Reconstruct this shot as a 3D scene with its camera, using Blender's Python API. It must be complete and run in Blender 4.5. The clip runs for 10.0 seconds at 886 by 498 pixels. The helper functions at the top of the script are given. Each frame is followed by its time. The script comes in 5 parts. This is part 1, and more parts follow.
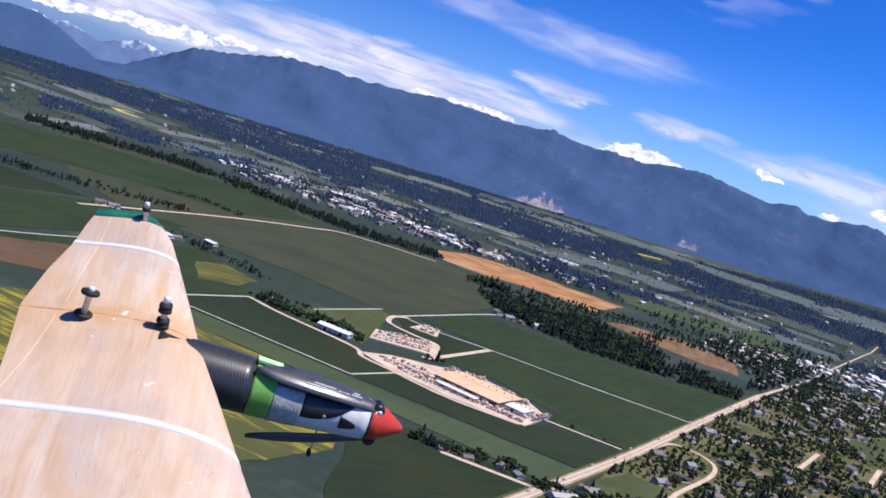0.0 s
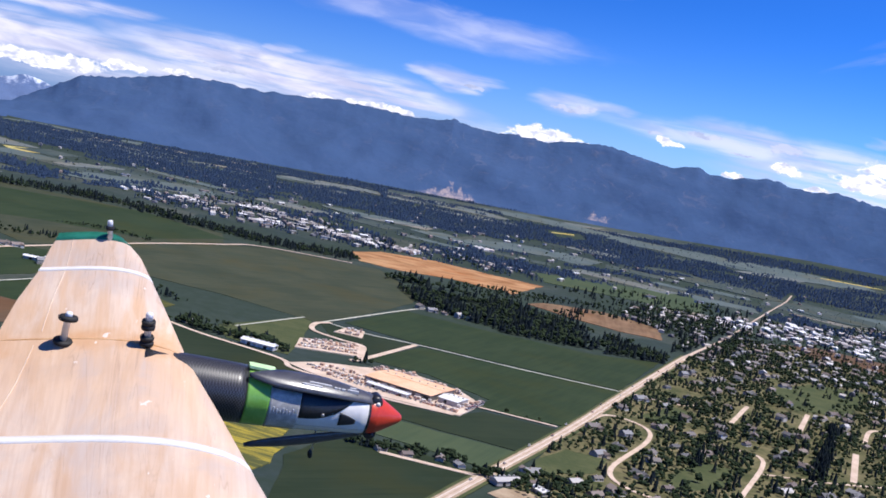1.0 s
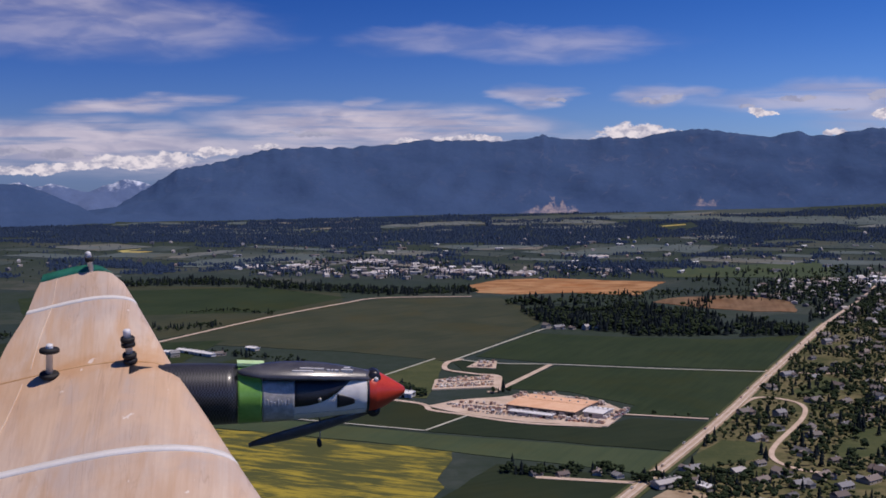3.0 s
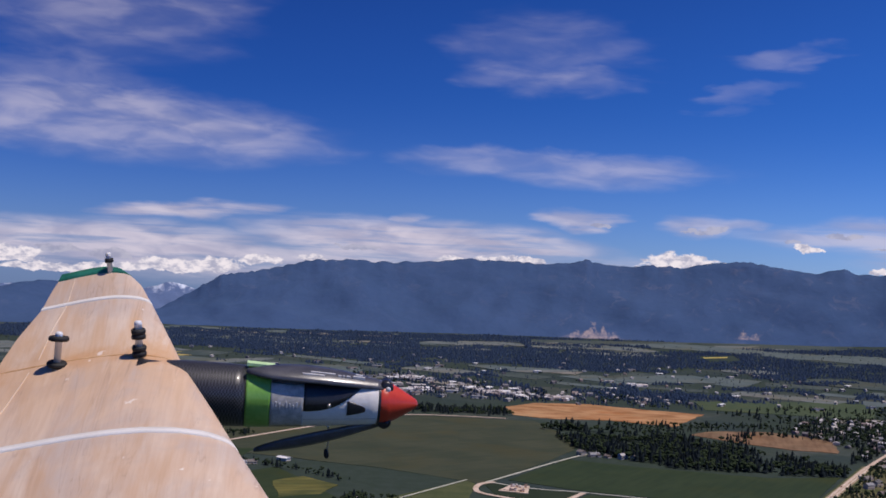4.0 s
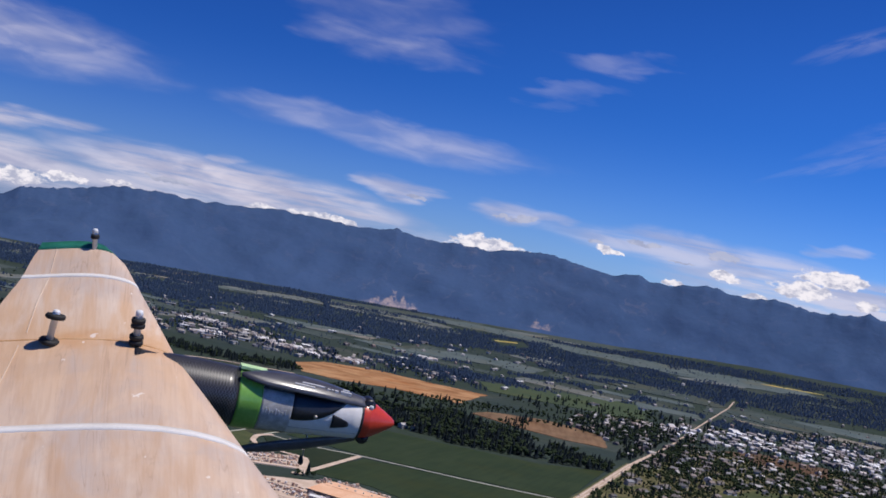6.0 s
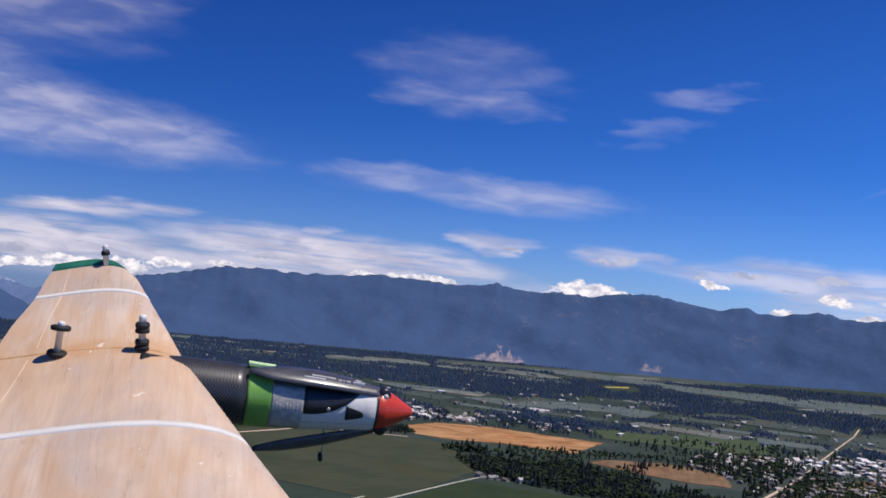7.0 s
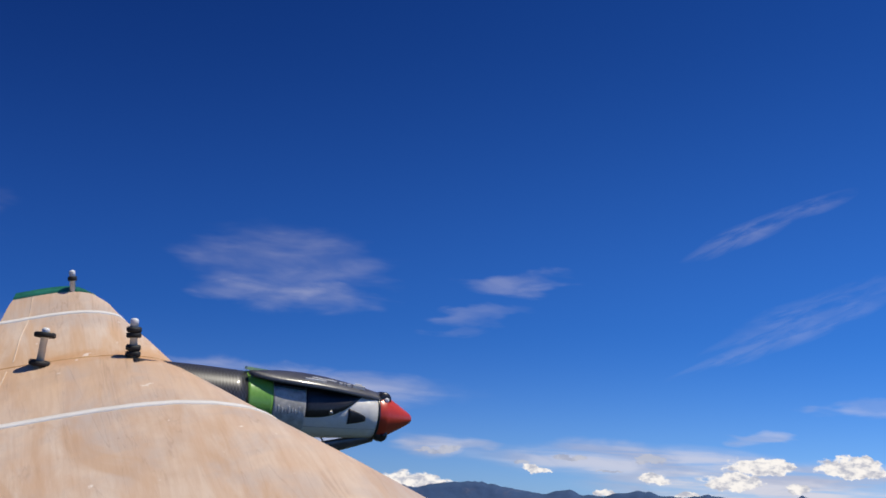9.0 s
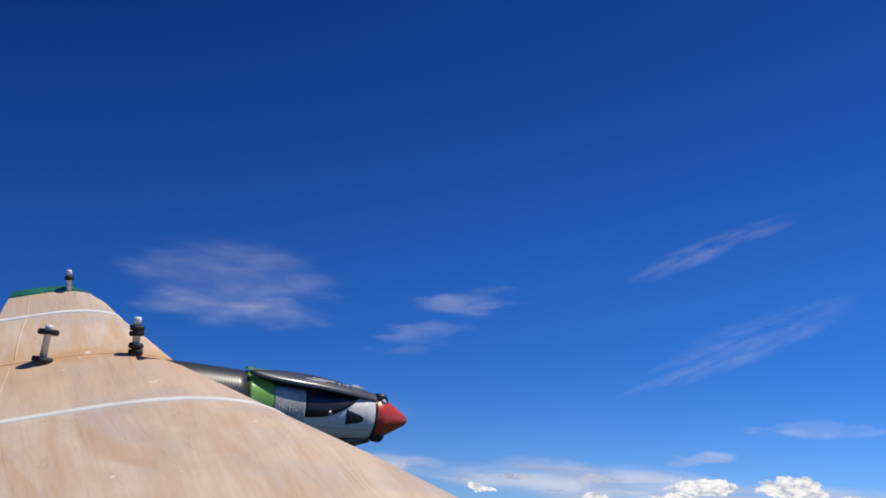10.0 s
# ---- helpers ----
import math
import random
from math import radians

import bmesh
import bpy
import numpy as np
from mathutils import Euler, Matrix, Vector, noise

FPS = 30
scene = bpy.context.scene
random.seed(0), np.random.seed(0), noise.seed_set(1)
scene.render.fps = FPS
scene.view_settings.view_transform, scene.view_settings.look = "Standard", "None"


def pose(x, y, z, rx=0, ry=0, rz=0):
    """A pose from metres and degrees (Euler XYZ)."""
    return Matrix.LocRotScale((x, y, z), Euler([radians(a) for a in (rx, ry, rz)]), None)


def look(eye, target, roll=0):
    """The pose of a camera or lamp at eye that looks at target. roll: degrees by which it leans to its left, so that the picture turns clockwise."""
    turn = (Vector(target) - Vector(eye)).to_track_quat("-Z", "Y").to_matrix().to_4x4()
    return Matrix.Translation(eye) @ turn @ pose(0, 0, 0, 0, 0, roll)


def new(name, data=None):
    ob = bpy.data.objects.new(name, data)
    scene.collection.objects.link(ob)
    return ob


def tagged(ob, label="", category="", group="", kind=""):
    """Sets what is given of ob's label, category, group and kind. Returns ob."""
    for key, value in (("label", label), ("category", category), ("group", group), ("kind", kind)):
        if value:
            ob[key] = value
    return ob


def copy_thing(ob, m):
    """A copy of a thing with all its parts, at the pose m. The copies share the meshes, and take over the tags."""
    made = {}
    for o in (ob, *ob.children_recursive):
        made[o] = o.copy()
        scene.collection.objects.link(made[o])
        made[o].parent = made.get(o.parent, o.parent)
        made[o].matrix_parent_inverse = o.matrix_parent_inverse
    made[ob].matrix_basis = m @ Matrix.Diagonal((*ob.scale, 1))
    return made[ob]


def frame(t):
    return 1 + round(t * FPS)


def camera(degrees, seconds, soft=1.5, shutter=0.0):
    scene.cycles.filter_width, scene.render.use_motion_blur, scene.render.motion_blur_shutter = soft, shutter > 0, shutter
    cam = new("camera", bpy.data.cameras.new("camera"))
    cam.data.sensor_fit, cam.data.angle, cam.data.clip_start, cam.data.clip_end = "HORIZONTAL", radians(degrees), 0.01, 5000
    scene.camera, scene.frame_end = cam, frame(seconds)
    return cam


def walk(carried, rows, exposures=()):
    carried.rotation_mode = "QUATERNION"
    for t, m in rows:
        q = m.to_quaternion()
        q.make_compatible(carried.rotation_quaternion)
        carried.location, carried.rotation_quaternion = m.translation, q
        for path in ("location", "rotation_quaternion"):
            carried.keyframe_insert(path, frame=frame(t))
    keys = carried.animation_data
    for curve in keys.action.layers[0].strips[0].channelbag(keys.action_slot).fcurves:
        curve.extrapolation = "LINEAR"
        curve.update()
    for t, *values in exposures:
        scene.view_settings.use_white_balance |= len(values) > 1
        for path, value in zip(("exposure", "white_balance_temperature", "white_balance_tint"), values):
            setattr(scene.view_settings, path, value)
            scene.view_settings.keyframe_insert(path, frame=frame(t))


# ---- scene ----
# ---- camera ----
EYE = 250.0          # height of the flight over the valley floor
cam = camera(41.0, 10.0, soft=1.7)
# seconds, x, y, z, heading, pitch, lean
PATH = [
    (0, 0.048, -0.085, 250.417, -4.59, -6.36, 18.24),
    (0.5, -0.010, -0.063, 250.423, -7.23, -6.90, 16.56),
    (1, -0.027, -0.064, 250.376, -8.62, -5.48, 11.99),
    (1.5, 0.087, -0.057, 250.298, -5.05, -3.59, 5.12),
    (2, 0.216, -0.020, 250.198, -0.43, -0.73, -0.61),
    (2.5, 0.234, -0.026, 250.271, 0.00, -3.68, -1.80),
    (2.7, 0.187, -0.041, 250.324, -1.90, -5.58, -1.22),
    (3.8, 0.148, -0.033, 250.180, -2.88, 0.28, 1.44),
    (4, 0.191, -0.018, 250.169, -0.95, 0.92, 3.02),
    (4.5, 0.213, -0.025, 250.151, 0.65, 2.52, 8.23),
    (5, 0.128, -0.038, 250.139, -2.30, 3.48, 11.36),
    (5.5, -0.008, -0.061, 250.223, -7.61, 0.38, 12.83),
    (5.7, -0.065, -0.063, 250.229, -9.90, 0.22, 12.70),
    (6.8, 0.031, -0.051, 250.183, -6.83, 1.14, 7.37),
    (7, 0.076, -0.045, 250.154, -5.10, 2.10, 6.51),
    (7.5, 0.117, -0.002, 250.009, -3.31, 7.90, 5.72),
    (8, 0.039, 0.032, 249.928, -6.70, 11.20, 4.00),
    (8.5, -0.047, 0.023, 249.925, -10.50, 11.20, 3.60),
    (9, -0.109, 0.015, 249.905, -13.00, 12.00, 3.60),
    (9.5, -0.147, 0.007, 249.890, -14.50, 12.60, 3.80),
    (10, -0.173, 0.005, 249.880, -15.50, 13.00, 4.00),
]
walk(cam, [(t, pose(x, y, z, 90 + p, 0, h) @ pose(0, 0, 0, 0, 0, r)) for t, x, y, z, h, p, r in PATH],
     exposures=[(0.0, 0.46, 6100, 13), (1.0, 0.5, 6100, 13), (1.5, 0.32, 6300, 16), (2.0, -0.22, 6500, 20), (2.7, -0.38, 6500, 20), (4.0, -0.2, 6500, 18), (5.5, -0.15, 6300, 14),
                (7.0, 0.05, 6500, 13), (7.6, 0.0, 6850, 11), (8.6, 0.0, 6850, 8), (10.0, 0.03, 6600, 5)])

# ---- sun and sky ----
SUN_EL, SUN_AZ = 66.0, 116.0        # azimuth clockwise from straight ahead
sun = new("sun", bpy.data.lights.new("sun", "SUN"))
sun.data.energy, sun.data.angle, sun.data.color = 4.2, radians(0.53), (1.0, 0.935, 0.83)
sd = Vector((math.sin(radians(SUN_AZ)) * math.cos(radians(SUN_EL)), math.cos(radians(SUN_AZ)) * math.cos(radians(SUN_EL)), math.sin(radians(SUN_EL))))
sun.matrix_world = look((sd * 60 + Vector((0, 0, EYE)))[:], (0, 0, EYE))


class Nodes:
    """Short hand for wiring shader nodes."""

    def __init__(self, tree):
        self.tree = tree
        tree.nodes.clear()

    def add(self, kind, **values):
        n = self.tree.nodes.new(kind)
        for key, value in values.items():
            setattr(n, key, value)
        return n

    def put(self, socket, value):
        if isinstance(value, bpy.types.NodeSocket):
            self.tree.links.new(value, socket)
        else:
            socket.default_value = value

    def math(self, op, a, b=0.0, c=0.0, clamp=False):
        n = self.add("ShaderNodeMath", operation=op, use_clamp=clamp)
        for s, v in zip(n.inputs, (a, b, c)):
            self.put(s, v)
        return n.outputs[0]

    def vmath(self, op, a, b=(0, 0, 0)):
        n = self.add("ShaderNodeVectorMath", operation=op)
        self.put(n.inputs[0], a)
        self.put(n.inputs[1], b)
        return n.outputs["Value"] if op in ("LENGTH", "DISTANCE", "DOT_PRODUCT") else n.outputs[0]

    def noise(self, vec, scale, detail=4.0, rough=0.55, distort=0.0):
        n = self.add("ShaderNodeTexNoise")
        self.put(n.inputs["Vector"], vec)
        for key, value in (("Scale", scale), ("Detail", detail), ("Roughness", rough), ("Distortion", distort)):
            n.inputs[key].default_value = value
        return n.outputs["Fac"]

    def ramp(self, fac, stops):
        n = self.add("ShaderNodeValToRGB")
        el = n.color_ramp.elements
        while len(el) < len(stops):
            el.new(0.5)
        for e, (p, c) in zip(el, stops):
            e.position, e.color = p, (*c, 1)
        self.put(n.inputs[0], fac)
        return n.outputs[0]

    def step(self, v, a, b, c=0.0, d=1.0):
        n = self.add("ShaderNodeMapRange", interpolation_type="SMOOTHSTEP")
        for s, x in zip(n.inputs, (v, a, b, c, d)):
            self.put(s, x)
        return n.outputs[0]

    def mix(self, fac, a, b, blend="MIX"):
        n = self.add("ShaderNodeMix", data_type="RGBA", blend_type=blend)
        self.put(n.inputs[0], fac)
        for s, v in ((n.inputs[6], a), (n.inputs[7], b)):
            self.put(s, (*v, 1) if isinstance(v, tuple) and len(v) == 3 else v)
        return n.outputs[2]


def make_sky():
    world = bpy.data.worlds.new("sky")
    scene.world = world
    world.use_nodes = True
    k = Nodes(world.node_tree)
    sky = k.add("ShaderNodeTexSky", sky_type="NISHITA", sun_disc=False)
    sky.sun_elevation, sky.sun_rotation = radians(SUN_EL), radians(SUN_AZ)
    sky.altitude, sky.air_density, sky.dust_density, sky.ozone_density = 1500, 1.0, 0.3, 4.0
    way = k.add("ShaderNodeTexCoord").outputs["Generated"]
    sep = k.add("ShaderNodeSeparateXYZ")
    k.put(sep.inputs[0], way)
    x, y, z = sep.outputs
    az = k.math("DEGREES", k.math("ARCTAN2", x, y))
    el = k.math("DEGREES", k.math("ARCSINE", z))
    flat = k.add("ShaderNodeCombineXYZ")
    k.put(flat.inputs[0], az)
    k.put(flat.inputs[1], k.math("MULTIPLY", el, 3.6))
    plan = flat.outputs[0]
    wisps = k.noise(plan, 0.12, 4, 0.5, 0.7)
    fine = k.noise(plan, 0.33, 4, 0.5, 0.5)
    lumps = k.noise(k.vmath("MULTIPLY", way, (1, 1, 1.6)), 75.0, 7, 0.6)
    texture = k.step(k.math("ADD", k.math("MULTIPLY", wisps, 0.65), k.math("MULTIPLY", fine, 0.35)), 0.34, 0.66)
    az_w = k.math("ADD", az, k.math("MULTIPLY", k.math("SUBTRACT", k.noise(plan, 0.24, 3, 0.5), 0.5), 7.0))
    el_w = k.math("ADD", el, k.math("MULTIPLY", k.math("SUBTRACT", k.noise(plan, 0.2, 5, 0.55, 0.5), 0.5), k.step(el, 1.5, 8.0, 0.8, 2.0)))

    low = k.add("ShaderNodeCombineXYZ")
    k.put(low.inputs[0], az)
    k.put(low.inputs[1], k.math("MULTIPLY", el, 13.0))
    streaks = k.step(k.noise(low.outputs[0], 0.16, 6, 0.6, 0.3), 0.34, 0.56)
    texture = k.mix(k.step(el, 2.0, 5.0), streaks, texture)

    def patch(a, e, w, h, tilt=0.0):
        """How deep inside an oval of the sky: 1 in the middle, 0 at the rim and beyond."""
        da, de = k.math("SUBTRACT", az_w, a), k.math("SUBTRACT", el_w, e)
        c, s = math.cos(radians(tilt)), math.sin(radians(tilt))
        u = k.math("ADD", k.math("MULTIPLY", da, c / w), k.math("MULTIPLY", de, s / w))
        v = k.math("SUBTRACT", k.math("MULTIPLY", de, c / h), k.math("MULTIPLY", da, s / h))
        return k.math("SUBTRACT", 1.0, k.math("ADD", k.math("MULTIPLY", u, u), k.math("MULTIPLY", v, v)), clamp=True)

    # thin layered clouds: heading, height, half width, half height (degrees), tilt, thickness
    veil = 0.0
    for a, e, w, h, tilt, thick in (
            (-15.5, 6.0, 10.5, 1.55, -2, 0.58), (-19.0, 7.6, 6.0, 1.4, 4, 0.24), (-16.5, 12.4, 7.5, 3.0, -6, 0.36), (5.6, 10.8, 4.6, 1.5, 0, 0.20), (6.0, 9.2, 4.0, 0.7, -2, 0.36),
            (16.4, 10.6, 2.3, 0.5, 8, 0.21), (15.2, 8.9, 2.0, 0.42, 6, 0.2), (14.2, 8.1, 1.6, 0.3, 8, 0.12), (6.6, 5.1, 8.0, 0.75, -1, 0.48), (-11.7, 2.1, 4.6, 0.42, 3, 0.85),
            (-0.7, 2.05, 1.4, 0.45, -8, 0.6), (0, 1.15, 9, 1.0, -1, 0.95), (-14, 0.3, 10, 1.1, 0, 0.9),
            (7.5, 2.6, 1.7, 0.6, -5, 0.7), (13.3, 2.6, 2.4, 0.5, 0, 0.6), (23.5, 2.35, 8.5, 0.75, 0, 0.66),
            (33.3, 5.2, 2.2, 0.45, 3, 0.5), (28, 3.7, 0.9, 0.35, 4, 0.5), (31, 1.6, 11, 1.0, 0, 0.8), (-1, -0.2, 16, 1.3, 0, 0.7)):
        m = k.math("MULTIPLY", k.math("MULTIPLY", k.math("POWER", k.step(patch(a, e, w * 1.25, h * 1.4, tilt), 0.0, 0.95), 1.4), k.math("MULTIPLY_ADD", texture, 0.66, 0.34)), thick)
        veil = k.math("MAXIMUM", veil, m) if veil else m
    # high ice cloud in slanting feathers: heading, height, half length, half width (degrees), slant, thickness
    for a, e, w, h, tilt, thick in ((27.6, 13.2, 3.4, 0.5, 24, 0.16), (30.8, 14.5, 2.2, 0.36, 18, 0.11), (29.4, 8.4, 6.0, 0.5, 22, 0.13), (30.4, 9.4, 5.5, 0.9, 22, 0.10)):
        da, de = k.math("SUBTRACT", az, a), k.math("SUBTRACT", el, e)
        c, q = math.cos(radians(tilt)), math.sin(radians(tilt))
        u = k.math("ADD", k.math("MULTIPLY", da, c), k.math("MULTIPLY", de, q))
        v = k.math("SUBTRACT", k.math("MULTIPLY", de, c), k.math("MULTIPLY", da, q))
        feather = k.add("ShaderNodeCombineXYZ")
        k.put(feather.inputs[0], k.math("MULTIPLY", u, 0.35))
        k.put(feather.inputs[1], k.math("MULTIPLY", v, 1.9))
        grain = k.noise(feather.outputs[0], 1.0, 5, 0.6, 0.5)
        v = k.math("ADD", v, k.math("MULTIPLY", k.math("SUBTRACT", k.noise(feather.outputs[0], 0.5, 2), 0.5), h * 1.8))
        u, v = k.math("DIVIDE", u, w), k.math("DIVIDE", v, h)
        depth = k.math("SUBTRACT", 1.0, k.math("ADD", k.math("MULTIPLY", u, u), k.math("MULTIPLY", v, v)), clamp=True)
        veil = k.math("MAXIMUM", veil, k.math("MULTIPLY", k.math("MULTIPLY", depth, k.step(grain, 0.34, 0.62)), thick))
    # heaped clouds over the range
    heap = 0.0
    az_h = k.math("ADD", az, k.math("MULTIPLY", k.math("SUBTRACT", k.noise(plan, 0.9, 4, 0.6), 0.5), 1.3))
    el_h = k.math("ADD", el, k.math("MULTIPLY", k.math("SUBTRACT", k.noise(way, 70.0, 5, 0.62), 0.5), 0.75))

    def puff(a, e, w, h):
        """A billow with a rounded top and a flatter base."""
        u = k.math("DIVIDE", k.math("SUBTRACT", az_h, a), w)
        de = k.math("SUBTRACT", el_h, e)
        v = k.math("MAXIMUM", k.math("DIVIDE", de, h), k.math("DIVIDE", de, -0.45 * h))
        inner = k.math("SUBTRACT", 1.0, k.math("ADD", k.math("MULTIPLY", u, u), k.math("MULTIPLY", v, v)), clamp=True)
        edge = k.step(k.math("ADD", k.math("MULTIPLY", inner, 0.7), k.math("MULTIPLY", lumps, 1.15)), 0.72, 0.92)
        return k.math("MULTIPLY", edge, k.step(inner, 0.0, 0.22))

    for a, e, w, h in ((12.2, 0.72, 2.3, 0.72), (14.2, 0.75, 1.0, 0.22), (1.6, 0.30, 1.3, 0.42), (3.5, 0.38, 1.3, 0.50), (5.2, 0.45, 1.0, 0.3), 
                       (18.0, 1.70, 0.75, 0.32), (23.6, 1.52, 0.9, 0.46), (21.3, 0.80, 0.6, 0.3), (27.1, 1.55, 1.8, 0.72), (28.3, 2.30, 1.9, 0.68), (30.0, 1.45, 0.7, 0.36),
                       (32.4, 2.42, 1.9, 0.74), (34.9, 2.15, 0.9, 0.34), (35.4, 1.55, 1.1, 0.34), (25.2, 0.92, 0.7, 0.28), (37.4, 2.05, 0.6, 0.24), (41.7, 2.2, 0.8, 0.28), (43.2, 2.3, 1.3, 0.5),
                       (46.4, 2.05, 1.5, 0.5), (47.9, 2.95, 0.5, 0.22), (-19.2, -0.45, 1.9, 0.62), (-21.8, -0.85, 2.0, 0.42), (-17.6, -0.95, 2.0, 0.36), (-15.6, -0.95, 1.3, 0.36), (-12.3, -0.55, 1.7, 0.46),
                       (-9.9, -0.50, 1.8, 0.52), (-7.9, -0.12, 1.4, 0.42), (-14.1, -0.75, 1.6, 0.36), (-5.4, 0.12, 1.1, 0.28), (-11.2, -0.75, 1.5, 0.34)):
        m = puff(a, e, w, h)
        heap = k.math("MAXIMUM", heap, m) if heap else m
    # smaller clouds that stand in the shade of the layer above
    dull = 0.0
    for a, e, w, h in ((19.5, 2.34, 0.9, 0.26), (23.4, 2.45, 0.9, 0.36), (-14.8, -0.22, 1.3, 0.34), (-17.0, -0.02, 1.4, 0.32), (-20.8, 0.1, 1.6, 0.3), (13.0, 2.3, 0.9, 0.16), (13.9, 2.42, 0.55, 0.26), (8.4, 2.38, 0.6, 0.24), (17.2, 2.0, 0.6, 0.2), (-3.2, 0.75, 1.5, 0.16), (21.5, 1.9, 0.8, 0.12)):
        m = puff(a, e, w, h)
        dull = k.math("MAXIMUM", dull, m) if dull else m
    depth = k.mix(k.step(el, 7, 26), k.mix(k.step(el, -3, 9), (0.44, 0.59, 1.06), (0.115, 0.33, 0.78)), (0.055, 0.20, 0.55))
    blue = k.mix(1.0, sky.outputs[0], depth, "MULTIPLY")
    # the sky pales towards the sun's side and deepens away from it
    near_sun = k.vmath("DOT_PRODUCT", way, (math.sin(radians(SUN_AZ)), math.cos(radians(SUN_AZ)), 0.0))
    blue = k.mix(1.0, blue, k.mix(k.step(near_sun, -0.72, 0.62), (0.66, 0.75, 0.88), (1.70, 1.86, 1.78)), "MULTIPLY")
    grey = k.mix(k.step(fine, 0.35, 0.65), (4.8, 4.8, 6.2), (7.4, 7.0, 7.8))
    shade = k.noise(k.vmath("MULTIPLY", way, (1, 1, 1.9)), 105.0, 5, 0.6)
    white = k.mix(k.step(shade, 0.34, 0.60), (4.7, 4.9, 6.1), (9.6, 9.2, 9.3))
    out = k.mix(veil, blue, grey)
    out = k.mix(k.math("MULTIPLY", dull, 0.62), out, k.mix(k.step(lumps, 0.40, 0.60), (3.3, 3.6, 4.9), (5.4, 5.5, 6.4)))
    out = k.mix(heap, out, white)
    bg = k.add("ShaderNodeBackground")
    k.put(bg.inputs[0], out)
    bg.inputs[1].default_value = 0.10
    k.put(k.add("ShaderNodeOutputWorld").inputs[0], bg.outputs[0])


make_sky()


# ---- materials ----
def material(name, build, rough=0.8, metal=0.0, coat=0.0, spec=0.5):
    """build(k, coordinates) gives the base colour's socket and, if it likes, a height for the relief and its depth."""
    m = bpy.data.materials.new(name)
    m.use_nodes = True
    k = Nodes(m.node_tree)
    b = k.add("ShaderNodeBsdfPrincipled")
    b.inputs["Roughness"].default_value, b.inputs["Metallic"].default_value = rough, metal
    b.inputs["Coat Weight"].default_value, b.inputs["Specular IOR Level"].default_value = coat, spec
    b.inputs["Coat Roughness"].default_value = 0.12
    made = build(k, k.add("ShaderNodeTexCoord").outputs["Object"])
    colour, height, depth = made if isinstance(made, tuple) and len(made) == 3 and not isinstance(made[0], float) else (made, None, 0)
    k.put(b.inputs["Base Color"], (*colour, 1) if isinstance(colour, tuple) else colour)
    if height is not None:
        bump = k.add("ShaderNodeBump")
        bump.inputs["Distance"].default_value = depth
        k.put(bump.inputs["Height"], height)
        k.put(b.inputs["Normal"], bump.outputs[0])
    k.put(k.add("ShaderNodeOutputMaterial").inputs[0], b.outputs[0])
    return m


def mottled(a, b, scale, fine=None, spread=0.18):
    def build(k, co):
        big = k.noise(co, scale, 5)
        small = k.noise(co, fine or scale * 9, 4)
        f = k.step(k.math("ADD", k.math("MULTIPLY", big, 0.65), k.math("MULTIPLY", small, 0.35)), 0.5 - spread, 0.5 + spread)
        return k.mix(f, a, b), small, 0.3 / scale * 0.02
    return build


def crop(a, b, turn, pitch=4.0, patch_scale=0.012):
    """Rows of a crop with paler and darker stretches."""
    def build(k, co):
        rot = k.add("ShaderNodeVectorRotate", rotation_type="Z_AXIS")
        k.put(rot.inputs["Vector"], co)
        rot.inputs["Angle"].default_value = radians(turn)
        squeeze = k.vmath("MULTIPLY", rot.outputs[0], (1.0 / pitch, 0.012, 1.0))
        rows = k.noise(squeeze, 1.0, 3)
        big = k.noise(co, patch_scale, 5, 0.6, 0.5)
        f = k.step(k.math("ADD", k.math("MULTIPLY", rows, 0.45), k.math("MULTIPLY", big, 0.55)), 0.36, 0.64)
        col = k.mix(f, a, b)
        warm = (a[0] * 1.45 + 0.006, a[1] * 1.12 + 0.004, a[2] * 0.85)
        cool = (b[0] * 0.72, b[1] * 0.86, b[2] * 0.9)
        col = k.mix(k.math("MULTIPLY", k.step(k.noise(co, 0.007, 5, 0.6, 0.4), 0.48, 0.68), 0.65), col, warm)
        col = k.mix(k.math("MULTIPLY", k.step(k.noise(co, 0.017, 4, 0.6), 0.52, 0.70), 0.5), col, cool)
        return col, rows, 0.15
    return build


def canola_look(k, co):
    rot = k.add("ShaderNodeVectorRotate", rotation_type="Z_AXIS")
    k.put(rot.inputs["Vector"], co)
    rot.inputs["Angle"].default_value = radians(25)
    streak = k.noise(k.vmath("MULTIPLY", rot.outputs[0], (0.02, 0.12, 1)), 1.0, 7, 0.65, 0.6)
    big = k.noise(co, 0.011, 4)
    f = k.step(k.math("ADD", k.math("MULTIPLY", streak, 0.6), k.math("MULTIPLY", big, 0.4)), 0.47, 0.60)
    return k.mix(f, (0.078, 0.085, 0.03), (0.34, 0.27, 0.04)), streak, 0.2


